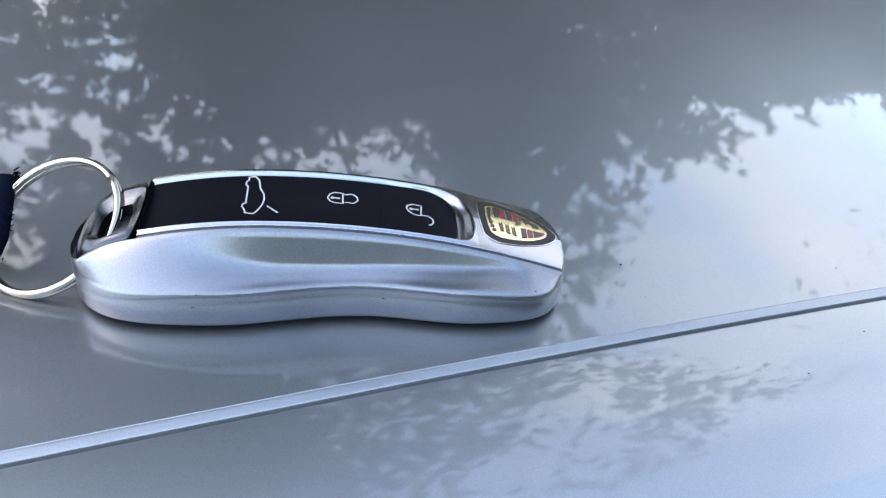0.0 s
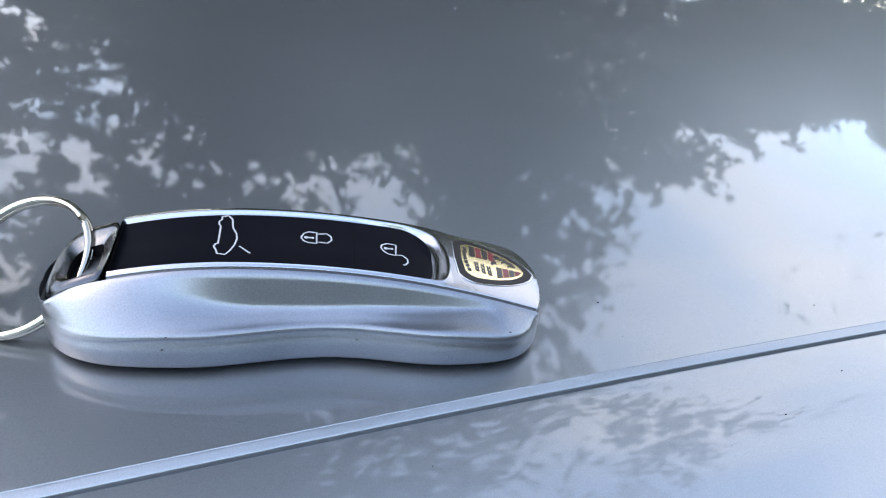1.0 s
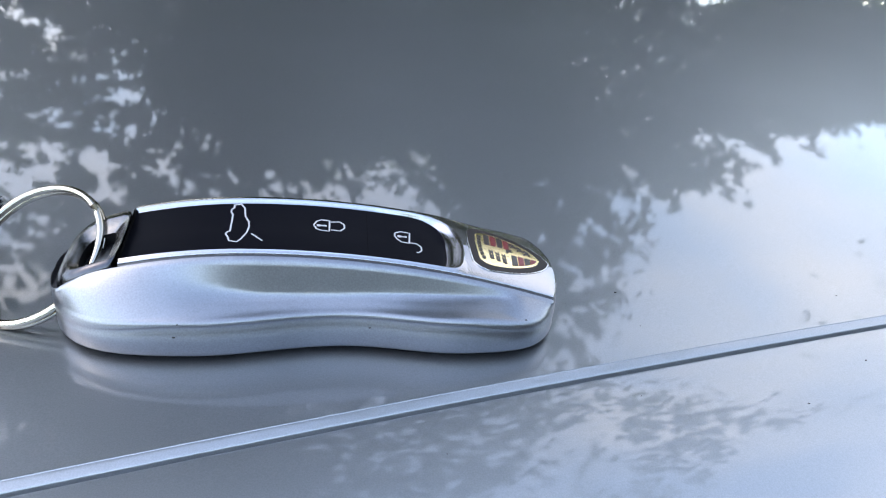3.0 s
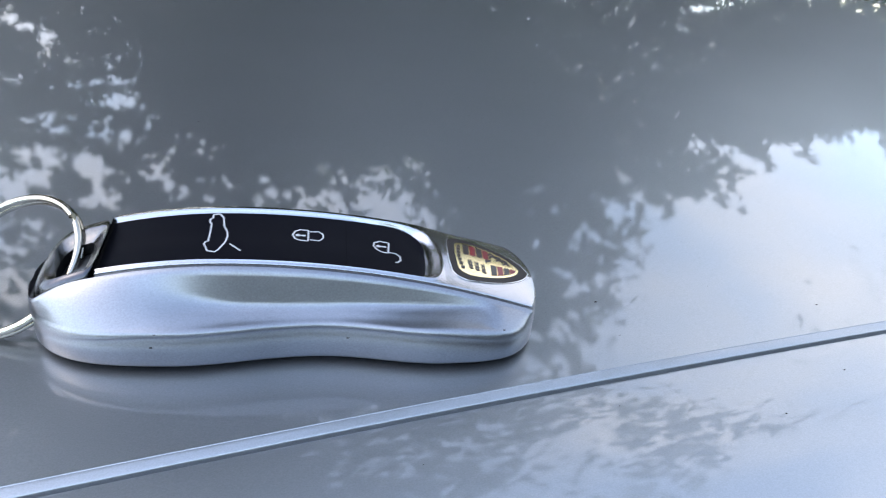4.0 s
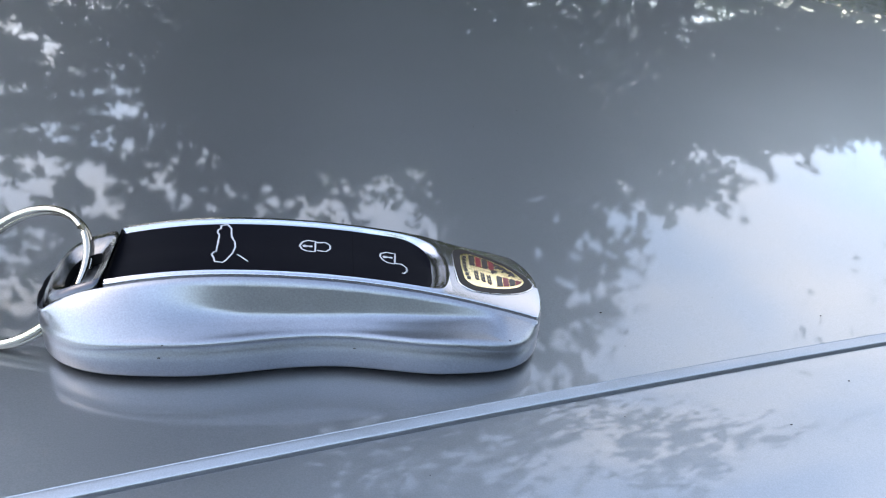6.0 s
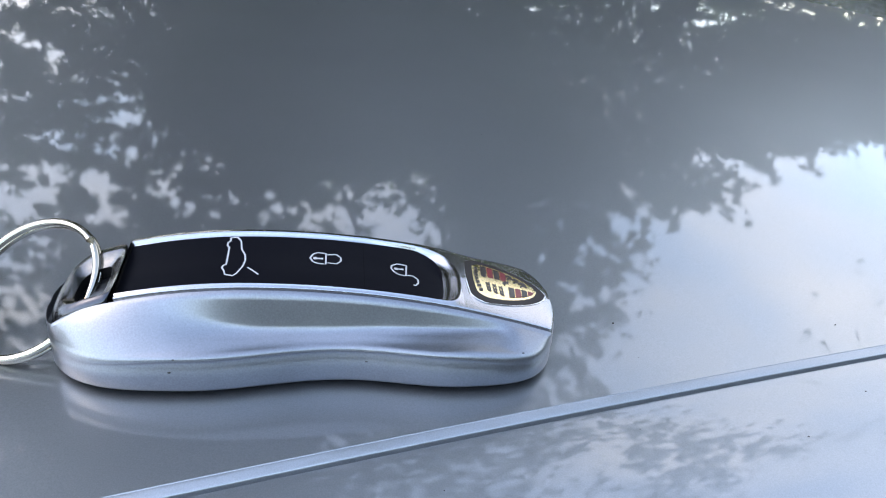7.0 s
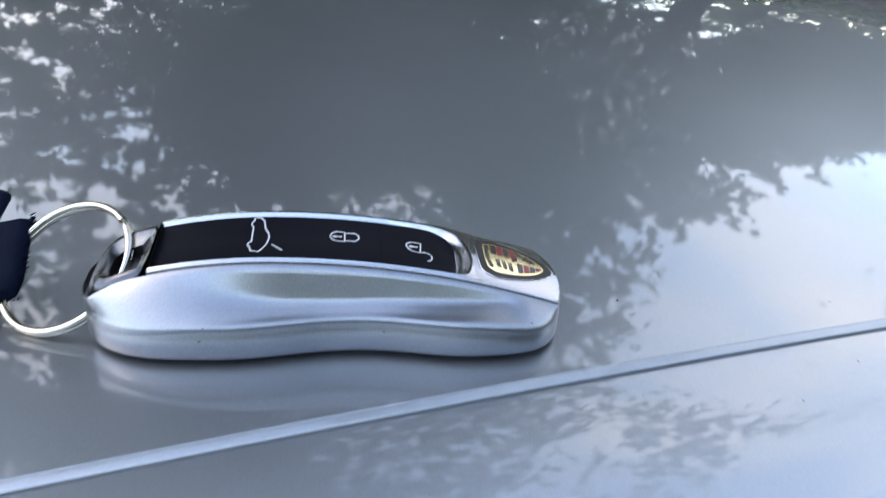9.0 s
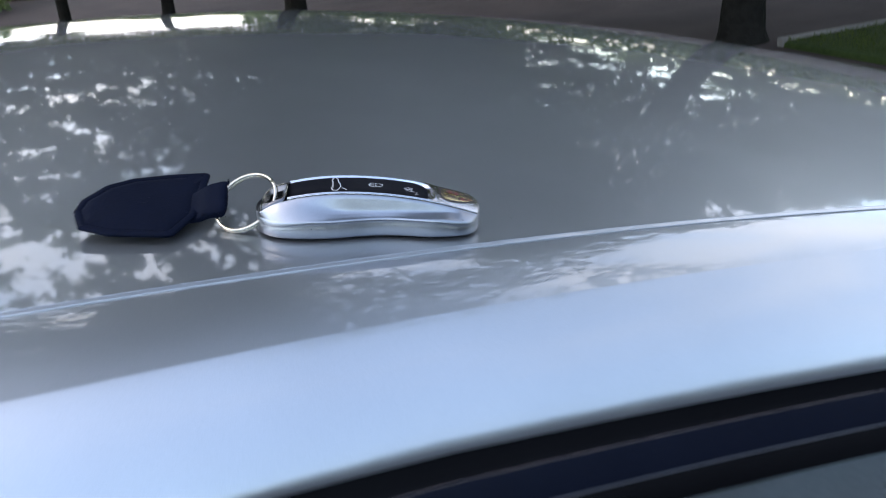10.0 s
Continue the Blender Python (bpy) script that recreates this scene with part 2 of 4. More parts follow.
strip("weatherstrip", [(ROLL[-1][0] + 0.002, ROLL[-1][1] + 0.001), (ROLL[-1][0] - 0.0006, ROLL[-1][1] - 0.002), (e[0] - 0.0015, e[1] - 0.0065), (e[0] - 0.0045, e[1] - 0.0085)], BLACK_TRIM, "black rubber weatherstrip", widen=(0.016, 0.030))
strip("bright_strip", [(e[0] - 0.0045, e[1] - 0.0085), (e[0] - 0.00456, e[1] - 0.00852), (e[0] - 0.0046, e[1] - 0.0086)], STRIP, "thin dull bright edge strip", widen=(0.030, 0.030))
strip("window_trim", [(e[0] - 0.0046, e[1] - 0.0086), (e[0] - 0.0105, e[1] - 0.0178), (e[0] - 0.0115, e[1] - 0.0205)], GLOSS_TRIM, "navy-black window frame trim", widen=(0.030, 0.030))
strip("seal_lip", [(e[0] - 0.0115, e[1] - 0.0205), (e[0] - 0.0118, e[1] - 0.0205), (e[0] - 0.0121, e[1] - 0.0208)], LIP, "thin grey lip of the window seal", widen=(0.030, 0.030))
strip("window_seal", [(e[0] - 0.0121, e[1] - 0.0208), (e[0] - 0.0142, e[1] - 0.0230), (e[0] - 0.0168, e[1] - 0.0290), (e[0] - 0.0165, e[1] - 0.0325)], BLACK_TRIM, "black rubber window seal", widen=(0.030, 0.030))
strip("side_window", [(e[0] - 0.0165, e[1] - 0.0315), (e[0] - 0.09, e[1] - 0.18), (e[0] - 0.15, e[1] - 0.36)], GLASS, "dark tinted side window", widen=(0.030, 0.030))
strip("far_rail", [(FAR + 0.002, -0.003), (FAR + 0.06, -0.012), (FAR + 0.10, -0.05), (FAR + 0.25, -0.42)], PAINT)


def lower_body():
    """Doors, bonnet and tail down to the sills, level with the road."""
    bm = bmesh.new()
    level = BASE.inverted() @ Matrix.Rotation(TURN, 4, "Z")
    section = ((-0.28, 0.97), (-0.33, 0.84), (-0.345, 0.60), (-0.33, 0.34), (-0.26, 0.22), (0.55, 0.20), (1.37, 0.22), (1.43, 0.34), (1.45, 0.60), (1.43, 0.84), (1.36, 0.97), (0.95, 1.0), (0.55, 1.01), (0.12, 1.0))
    rings = []
    for u, inset, top in ((-2.42, 0.22, 0.72), (-2.36, 0.10, 0.86), (-2.15, 0.04, 0.96), (-1.75, 0.0, 1.01), (-1.0, 0.0, 1.01), (0.0, 0.0, 1.01), (1.0, 0.0, 1.01), (1.6, 0.0, 0.99), (2.1, 0.03, 0.90), (2.42, 0.10, 0.78), (2.52, 0.24, 0.64)):
        rings.append([level @ Vector((u, y + (inset if y < 0.5 else -inset if y > 0.6 else 0), min(z, top - 0.03 * (y < -0.2 or y > 1.3)))) for y, z in section])
    for end in (0, -1):
        cen = sum(rings[end], Vector()) / len(section)
        rings.insert(0 if end == 0 else len(rings), [p.lerp(cen, 0.9) for p in rings[end]])
    loft(bm, rings)
    part("lower_body", bm, PAINT, car, "metallic doors, bonnet and tail")


def cabin_end(name, u, rake, label):
    """The sloping glass that closes the cabin at one end."""
    level = BASE.inverted() @ Matrix.Rotation(TURN, 4, "Z")
    profile = [(e[0] - 0.15, e[1] - 0.36), (e[0] - 0.09, e[1] - 0.18), (e[0] - 0.0145, e[1] - 0.028), (e[0] - 0.0006, e[1] - 0.002), ROLL[4], r0] + [(v, -0.001) for v in spread(SEAM_V - 0.005, FAR, 12)] + [(FAR + 0.06, -0.012), (FAR + 0.10, -0.05), (FAR + 0.25, -0.42)]
    upper = [on_car(u, v, dz - 0.0005) for v, dz in profile]
    bm = bmesh.new()
    lower = []
    for p in upper:
        q = level.inverted() @ p
        lower.append(level @ Vector((q.x + rake * max(0.0, q.z - 0.96), q.y, min(q.z, 0.96))))
    loft(bm, [upper, [a.lerp(b, 0.5) for a, b in zip(upper, lower)], lower], closed=False)
    part(name, bm, GLASS, car, label)


cabin_end("windscreen", US[-1], 1.9, "dark tinted windscreen")
cabin_end("rear_window", US[0], -1.5, "dark tinted rear window")
lower_body()


def wheel(u, y):
    inv = BASE.inverted() @ Matrix.Rotation(TURN, 4, "Z")
    bm = bmesh.new()
    rings = []
    for w_, r_ in ((-0.12, 0.25), (-0.125, 0.31), (-0.10, 0.345), (0.10, 0.345), (0.125, 0.31), (0.12, 0.25)):
        rings.append([inv @ Vector((u + r_ * math.cos(k * math.tau / 32), y + w_, 0.345 + r_ * math.sin(k * math.tau / 32))) for k in range(32)])
    loft(bm, rings, caps=False)
    tyre_whole = part("wheel", bm, TYRE, car, "black tyre on an alloy rim")
    bm = bmesh.new()
    rings = [[inv @ Vector((u + r_ * math.cos(k * math.tau / 32), y + w_, 0.345 + r_ * math.sin(k * math.tau / 32))) for k in range(32)] for w_, r_ in ((-0.11, 0.25), (-0.09, 0.20), (0.09, 0.20), (0.11, 0.25))]
    loft(bm, rings)
    part("rim", bm, RIM, tyre_whole, "grey alloy rim")


for u, y in ((-1.5, -0.235), (1.5, -0.235), (-1.5, 1.34), (1.5, 1.34)):
    wheel(u, y)

# ---- the key ----
CM = 0.01
KL, K_BACK = 4.80, 4.87


def key_top(x):
    return 1.94 - (0.029 if x > -1.2 else 0.048) * (x + 1.2) ** 2 - (0.22 * (x + 3.7) ** 2 if x < -3.7 else 0.0)


def key_half(x):
    hips = 0.5 - 0.5 * math.cos(math.pi * min(1.0, abs(x - 0.5) / (2.7 if x < 0.5 else 2.4)))
    w = 1.51 + 0.27 * hips - 0.04 * ease(2.0, 4.5, x)
    n = 10.0 if x > 0 else 6.0
    return w * max(0.0, 1 - abs(x / (KL if x > 0 else K_BACK)) ** n) ** 0.45


def spine_half(x):
    w = 0.935 + 0.02 * ease(2.2, 4.4, x)
    return min(w, 0.90 * key_half(x))


def stations(lo, hi, n):
    return [lo + (hi - lo) * (0.5 - 0.5 * math.cos(math.pi * i / n)) for i in range(n + 1)]


key = thing("car_key", "silver-blue car key fob with black button panel lying on the roof", "car key", BASE)


def key_shell():
    bm = bmesh.new()
    rings = []
    for x in stations(-K_BACK + 0.002, KL - 0.002, 90):
        w, ys = key_half(x), spine_half(x)
        zc = 0.92 - (0.22 if x > 0 else 0.04) * ease(2.6, 4.8, abs(x))
        zs = max(key_top(x) - 0.14, zc + 0.05)
        q = min(1.0, w / 1.2)
        nose = ease(1.8, 4.5, x) * 0.9 + 0.9 * ease(2.2, 4.6, -x)
        r = 0.085 + (0.14 if x > 0 else 0.24) * nose
        waist = ease(-3.6, -0.5, x) * (1 - ease(2.9, 4.8, x))
        z0 = zc + 0.02 - 0.95 * r
        wall = [(w - inset * q, 0.06 + (z0 - 0.06) * f) for inset, f in ((0.190, 0.015), (0.115, 0.035), (0.078, 0.065), (0.058, 0.11), (0.048, 0.20), (0.044, 0.34), (0.046, 0.48), (0.052, 0.60), (0.070, 0.72), (0.098, 0.83), (0.096, 0.90), (0.050, 0.97))]
        half = [(0, 0.06), (w - 0.42 * q, 0.06), (w - 0.28 * q, 0.063)] + wall + [(w - r * q * (1 - math.cos(radians(g))), z0 + r * math.sin(radians(g))) for g in [k / 4 * (46 + 26 * waist) for k in range(5)]]
        a, b = half[-1], (ys + 0.07 * q, zs - 0.045 * q)
        drop = min(1.0, max(0.0, (b[1] - a[1]) / 0.5))
        # a shelf runs in from the lip to a straight crease, from which the flank rises steeply to the spine
        bent = ease(-4.0, -0.8, x) * ease(-0.06, 0.10, zs - 1.07)
        zk = 1.07 - 0.08 * ease(0.8, 3.4, x)
        c = (min(b[0] + 0.05 + 0.22 * max(0.0, b[1] - zk), a[0] - 0.3 * (a[0] - b[0])), min(zk, a[1] + 0.45 * (b[1] - a[1])))
        mid = 0.5 * (a[0] + b[0]), 0.5 * (a[1] + b[1]) + 0.10 * drop
        c = tuple(m_ + (c_ - m_) * bent for m_, c_ in zip(mid, c))
        lo = tuple(c_ + (a_ - c_) * (0.95 - 0.59 * bent) for c_, a_ in zip(c, a))
        hi = tuple(c_ + (b_ - c_) * (0.95 - 0.77 * bent) for c_, b_ in zip(c, b))
        dish = 0.012 * bent * min(1.0, (a[0] - c[0]) / 0.4)
        for t in (0.2, 0.4, 0.6, 0.8):
            half.append((a[0] + (lo[0] - a[0]) * t, a[1] + (lo[1] - a[1]) * t - dish * math.sin(math.pi * t)))
        for t in [k / 8 for k in range(9)]:
            half.append(tuple(l_ * (1 - t) ** 2 + c_ * 2 * t * (1 - t) + h_ * t * t for l_, c_, h_ in zip(lo, c, hi)))
        for t in (0.2, 0.4, 0.6, 0.8, 1.0):
            half.append((hi[0] + (b[0] - hi[0]) * t, hi[1] + (b[1] - hi[1]) * t))
        half += [(ys + 0.03 * q, zs - 0.012 * q), (ys, zs)]
        half += [(max(0.0, ys - 0.03 * q), zs - 0.02), (max(0.0, ys - 0.05 * q), zs - 0.25 * q)]
        ring = half + [(-y, z) for y, z in half[::-1] if y > 0]
        rings.append([Vector((x, -y, z)) * CM for y, z in ring])
    loft(bm, rings)
    return part("shell", bm, SHELL, key, "satin silver-blue painted shell", 50)


key_shell()


def key_base():
    """The dark underside that the key lies on."""
    bm = bmesh.new()
    rings = []
    for x in stations(-KL + 0.15, KL - 0.15, 60):
        w = key_half(x)
        q = min(1.0, w / 1.2)
        half = [(0, 0.0), (w - 0.56 * q, 0.0), (w - 0.47 * q, 0.012), (w - 0.43 * q, 0.028), (w - 0.40 * q, 0.048), (w - 0.39 * q, 0.062)]
        rings.append([Vector((x, -y, z)) * CM for y, z in half + [(-y, z) for y, z in half[:0:-1]]])
    loft(bm, rings)
    part("underside", bm, PANEL, key, "matt black plastic underside", 50)


key_base()
P_IN, P_END, B_END = -3.45, 2.57, 2.90


def spine_z(x, y):
    """The domed top of the key."""
    return key_top(x) - (0.065 if y < 0 else 0.015 + 0.05 * ease(2.3, 3.5, x)) * (y / 0.9) ** 2


def end_round(x, end, side):
    """How the panel's tip is rounded: softly on the far side, sharper on the near side."""
    a, n = (1.2, 5) if side > 0 else (1.6, 13)
    return max(0.0, 1 - max(0.0, (x - a) / (end - a)) ** n) ** 0.5


def panel_half(x, side=-1):
    return ((0.77 if side < 0 else 0.86) - 0.002 * x * x) * end_round(x, P_END, side)


def bezel_half(x, side=-1):
    return ((0.855 if side < 0 else 0.922) - 0.002 * x * x) * end_round(x, B_END, side)


def recess_line(end, widths):
    """The outline of the panel's recess: along the near side, round the tip and back along the far side."""
    out = []
    for side in (-1, 1):
        a, n = (1.2, 5) if side > 0 else (1.6, 13)
        w = widths[0 if side < 0 else 1]
        line = [(x, side * (w - 0.002 * x * x)) for x in stations(P_IN, a, 14)[:-1]]
        line += [(a + (end - a) * math.sin(g) ** (2 / n), side * (w - 0.008) * math.cos(g)) for g in [math.pi / 2 * i / 18 for i in range(19)]]
        out += line if side < 0 else line[::-1][1:]
    return out


def spine_edge(x, side):
    o = spine_half(x) - 0.015
    return o if side < 0 else min(o + 0.17 + 0.14 * ease(2.8, 4.2, x) + 0.06 * ease(2.3, 3.5, x), 0.97 * key_half(x))


def key_spine():
    """Bright top of the key round the button panel."""
    xs = sorted(set(stations(P_IN, 1.4, 30) + [1.4 + 1.53 * (1 - (1 - i / 40) ** 1.8) for i in range(41)] + stations(B_END + 0.01, KL - 0.03, 40) + [P_END - 0.001, B_END - 0.001, B_END + 0.001]))
    xs = [x for i, x in enumerate(xs) if i == 0 or x - xs[i - 1] > 0.0005]
    for side in (-1, 1):
        bm = bmesh.new()
        rings = []
        for x in xs:
            o = spine_edge(x, side)
            b = bezel_half(x, side) if x < B_END else 0.0
            f = min(1.0, o / 0.6)
            roll = (0.02 if side < 0 else 0.06 + 0.05 * ease(2.3, 3.6, x)) * f
            inner = o - 1.6 * roll - 0.02 * f
            ys = [(o, spine_z(x, side * o) - roll - (0.14 if side < 0 else 0.5 * f)), (o, spine_z(x, side * o) - roll), (o - 0.3 * roll, spine_z(x, side * o) - 0.45 * roll), (o - 0.9 * roll, spine_z(x, side * o) - 0.1 * roll)] + [(yy, spine_z(x, side * yy) + 0.02 * t) for t, yy in ((t, inner + (b - inner) * t) for t in (0.0, 0.2, 0.4, 0.6, 0.8, 1.0))]
            rings.append([Vector((x, side * y, zz)) * CM for y, zz in ys])
        loft(bm, rings, closed=False)
        part("spine", bm, SATIN, key, "bright satin silver top strip", 50)
    bm = bmesh.new()
    top, foot = recess_line(B_END, (0.855, 0.922)), recess_line(P_END, (0.765, 0.855))
    rings = []
    for f, drop in ((0.0, 0.0), (0.12, 0.015), (0.30, 0.06), (0.50, 0.115), (0.75, 0.165), (1.0, 0.19)):
        ring_ = []
        for (ax, ay), (bx, by) in zip(top, foot):
            x, y = ax + (bx - ax) * f, ay + (by - ay) * f
            ring_.append(Vector((x, y, spine_z(x, y) + 0.02 - drop * (0.5 + 0.5 * ease(1.0, 2.4, x) if y > 0 else 1.0))) * CM)
        rings.append(ring_)
    loft(bm, rings, closed=False)
    part("bezel", bm, SATIN, key, "satin silver wall round the sunken button panel", 60)
    bm = bmesh.new()
    rows = []
    for x in stations(P_IN - 0.03, P_END - 0.012, 60):
        p, pf, z = panel_half(x) - 0.006, panel_half(x, 1) - 0.006, key_top(x) - 0.14
        rows.append([Vector((x, k * (p if k < 0 else pf), z + (-0.03 if k < 0 else 0.065) * k * k)) * CM for k in [i / 6 - 1 for i in range(13)]])
    loft(bm, rows, closed=False)
    part("button_panel", bm, PANEL, key, "matt black button panel with printed symbols", 50)


key_spine()


def panel_point(x, y, dz=0.004):
    p = panel_half(x, -1 if y < 0 else 1) - 0.012
    k = y / p if p > 0 else 0
    return Vector((x, y, key_top(x) - 0.14 + (-0.03 if y < 0 else 0.065) * k * k + dz)) * CM


def printed(name, lines, width, label):
    """A printed symbol: flat ribbons that follow the panel."""
    bm = bmesh.new()
    for closed, pts in lines:
        fine = []
        n = len(pts)
        for i in range(n if closed else n - 1):
            a, b = Vector(pts[i]), Vector(pts[(i + 1) % n])
            fine += [a.lerp(b, t / 4) for t in range(4)]
        if not closed:
            fine.append(Vector(pts[-1]))
        m = len(fine)
        rows = []
        for i, p in enumerate(fine):
            a = fine[i - 1] if (i or closed) else p
            b = fine[(i + 1) % m] if (i < m - 1 or closed) else p
            d = (b - a).normalized()
            nrm = Vector((-d.y, d.x)) * width / 2
            rows.append([panel_point(*(p + nrm)), panel_point(*(p - nrm))])
        if closed:
            rows.append(rows[0])
        loft(bm, rows, closed=False)
    part(name, bm, ICON, key, label, 0)


printed("boot_symbol", [(True, [(-1.56, 0.80), (-1.43, 0.82), (-1.35, 0.70), (-1.32, 0.44), (-1.24, 0.25), (-1.22, 0.07), (-1.25, -0.14), (-1.34, -0.36), (-1.40, -0.44), (-1.55, -0.40), (-1.58, -0.28), (-1.63, -0.17), (-1.60, -0.08), (-1.56, -0.08), (-1.56, 0.50), (-1.60, 0.57), (-1.60, 0.66), (-1.55, 0.71)]), (False, [(-1.16, -0.17), (-0.94, -0.40)])], 0.032, "boot release symbol")
printed("lock_symbol", [(True, [(0.29, 0.40), (0.13, 0.41), (0.04, 0.35), (-0.01, 0.22), (0.04, 0.10), (0.13, 0.05), (0.29, 0.04)]), (False, [(0.31, 0.36), (0.49, 0.39), (0.57, 0.31), (0.58, 0.19), (0.50, 0.08), (0.32, 0.09)])], 0.032, "closed padlock symbol")
printed("lock_keyhole", [(False, [(0.07, 0.22), (0.23, 0.22)]), (False, [(0.06, 0.215), (0.075, 0.24), (0.10, 0.24), (0.112, 0.22), (0.10, 0.20), (0.075, 0.20), (0.06, 0.225)]), (False, [(0.215, 0.19), (0.215, 0.25)])], 0.042, "keyhole mark")
printed("unlock_symbol", [(True, [(1.86, 0.30), (1.68, 0.31), (1.57, 0.24), (1.55, 0.14), (1.60, 0.03), (1.69, -0.05), (1.83, -0.06)]), (False, [(1.84, -0.04), (1.97, -0.03), (2.06, -0.13), (2.06, -0.25), (2.00, -0.34), (1.96, -0.33)])], 0.032, "open padlock symbol")
printed("unlock_keyhole", [(False, [(1.63, 0.14), (1.79, 0.15)]), (False, [(1.62, 0.135), (1.635, 0.16), (1.66, 0.16), (1.672, 0.14), (1.66, 0.12), (1.635, 0.12), (1.62, 0.145)]), (False, [(1.775, 0.12), (1.775, 0.18)])], 0.042, "keyhole mark")



def button_joint():
    """The hairline joint between two buttons of the panel."""
    bm = bmesh.new()
    loft(bm, [[panel_point(x, -0.74 + 1.56 * i / 16, 0.003) for i in range(17)] for x in (1.012, 1.024)], closed=False)
    part("button_joint", bm, DARK, key, "hairline joint between two buttons", 0)


button_joint()

# end loop
def end_loop():
    """The metal eye at the key's end: outer rim, polished bevel, dark hole, and the notch before the panel."""
    n = 40

    def oval(cx, ax, cy, ay, dz, power=3.2):
        out = []
        for k in range(n):
            a = k * math.tau / n
            c, s = math.cos(a), math.sin(a)
            x = cx + ax * math.copysign(abs(c) ** (2 / (power if c < 0 else 3 * power)), c)
            y = cy + ay * math.copysign(abs(s) ** (2 / power), s)
            out.append(Vector((x, y, spine_z(x, y) + dz)) * CM)
        return out
    lip = oval(-3.99, 0.505, -0.07, 0.75, 0.03)
    hole = oval(-4.01, 0.31, -0.12, 0.50, -0.15, 2.6)
    for name, rings, mat, label in (
            ("end_loop", [oval(-4.10, 0.63, 0.02, 0.97, -0.34), oval(-4.10, 0.63, 0.02, 0.97, -0.16), oval(-4.085, 0.612, 0.02, 0.95, -0.07), oval(-4.06, 0.585, 0.015, 0.91, -0.005), oval(-4.03, 0.55, 0.0, 0.84, 0.025), lip], DARKENED_CHROME, "polished metal eye at the key's end, coloured dark like its reflections"),
            ("loop_bevel", [lip, oval(-4.00, 0.485, -0.075, 0.705, 0.015), oval(-4.01, 0.40, -0.10, 0.60, -0.08, 2.9), hole], EYE, "bright polished bevel round the eye"),
            ("loop_recess", [hole, oval(-4.01, 0.29, -0.12, 0.47, -0.5, 2.6)], DARK, "dark opening for the ring")):
        bm = bmesh.new()
        loft(bm, rings, caps=False)
        part(name, bm, mat, key, label, 50)
    bm = bmesh.new()
    loft(bm, [[Vector((x, y, spine_z(x, y) + dz)) * CM for y in [-0.90 + 1.84 * i / 20 for i in range(21)]] for x, dz in ((-3.482, 0.02), (-3.478, -0.10), (-3.452, -0.10), (-3.448, 0.01))], closed=False)
    part("notch", bm, DARK, key, "narrow dark notch before the panel", 30)


end_loop()

# enamel badge set in the spine
badge_x0, badge_x1 = 3.06, 4.68


def badge_piece(bm, outline, dz, dome=0.0):
    """A flat enamel piece that follows the spine, with a rim wall."""
    n = len(outline)
    cx, cy = sum(p[0] for p in outline) / n, sum(p[1] for p in outline) / n
    rings = [[Vector((x, y, spine_z(x, y) - 0.03)) * CM for x, y in outline]]
    for k in (1.0, 0.75, 0.5, 0.25, 0.02):
        rings.append([Vector((cx + (x - cx) * k, cy + (y - cy) * k, spine_z(cx + (x - cx) * k, cy + (y - cy) * k) + 0.02 + dz + dome * (1 - k * k))) * CM for x, y in outline])
    loft(bm, rings)


def shield_outline(shrink):
    """Shield shape, point towards the key's tip, drawn in by shrink."""
    pts = []
    for i in range(25):
        t = i / 24
        x = badge_x0 + (badge_x1 - badge_x0) * t
        h = 0.70 * (0.74 + 0.26 * math.sin(math.pi / 2 * min(1, t * 5)) ** 0.7) * (1 - t ** 2.3) ** 0.64
        pts.append((x, h))
    cx = 3.74
    k = 1 - shrink
    h0 = pts[0][1]
    ring_ = pts + [(x, -h) for x, h in pts[::-1] if h > 1e-4] + [(badge_x0 - 0.03 * math.cos(math.pi * i / 16), h0 * i / 8) for i in range(-7, 8)]
    return [(cx + (x - cx) * k, y * k * 1.07 + 0.075) for x, y in ring_]


bm = bmesh.new()
# Shifted to the far side: the shape itself gives the rim its lit side.
badge_piece(bm, [(x + 0.003, y + 0.015) for x, y in shield_outline(-0.035)], 0.008)
part("badge_edge", bm, EDGE, key, "bright edge round the badge", 30)
bm = bmesh.new()
badge_piece(bm, shield_outline(0.0), 0.012)
badge = part("badge", bm, BADGE_RIM, key, "shield badge with gold, red and black enamel", 30)
bm = bmesh.new()
badge_piece(bm, shield_outline(0.20), 0.016, 0.012)
part("gold_field", bm, GOLD, badge, "gold shield field", 30)


def enamel(name, mat, shapes, dz, label):
    bm = bmesh.new()
    for outline in shapes:
        badge_piece(bm, outline, dz)
    part(name, bm, mat, badge, label, 30)


def field_half(x):
    """Half the height of the gold field at x."""
    t = min(1.0, max(0.0, (x - 3.196) / 1.296))
    return 0.575 * (0.88 + 0.12 * math.sin(math.pi / 2 * min(1, t * 4))) * (1 - t ** 2.3) ** 0.64


def hook(x, y, r, turn):
    """A bent branch of an antler: a crescent of even width."""
    angles = [radians(turn + 150 * i / 7) for i in range(8)]
    return [(x + r * math.cos(a), y + 1.2 * r * math.sin(a)) for a in angles] + [(x + 0.52 * r * math.cos(a), y + 0.62 * r * math.sin(a)) for a in angles[::-1]]


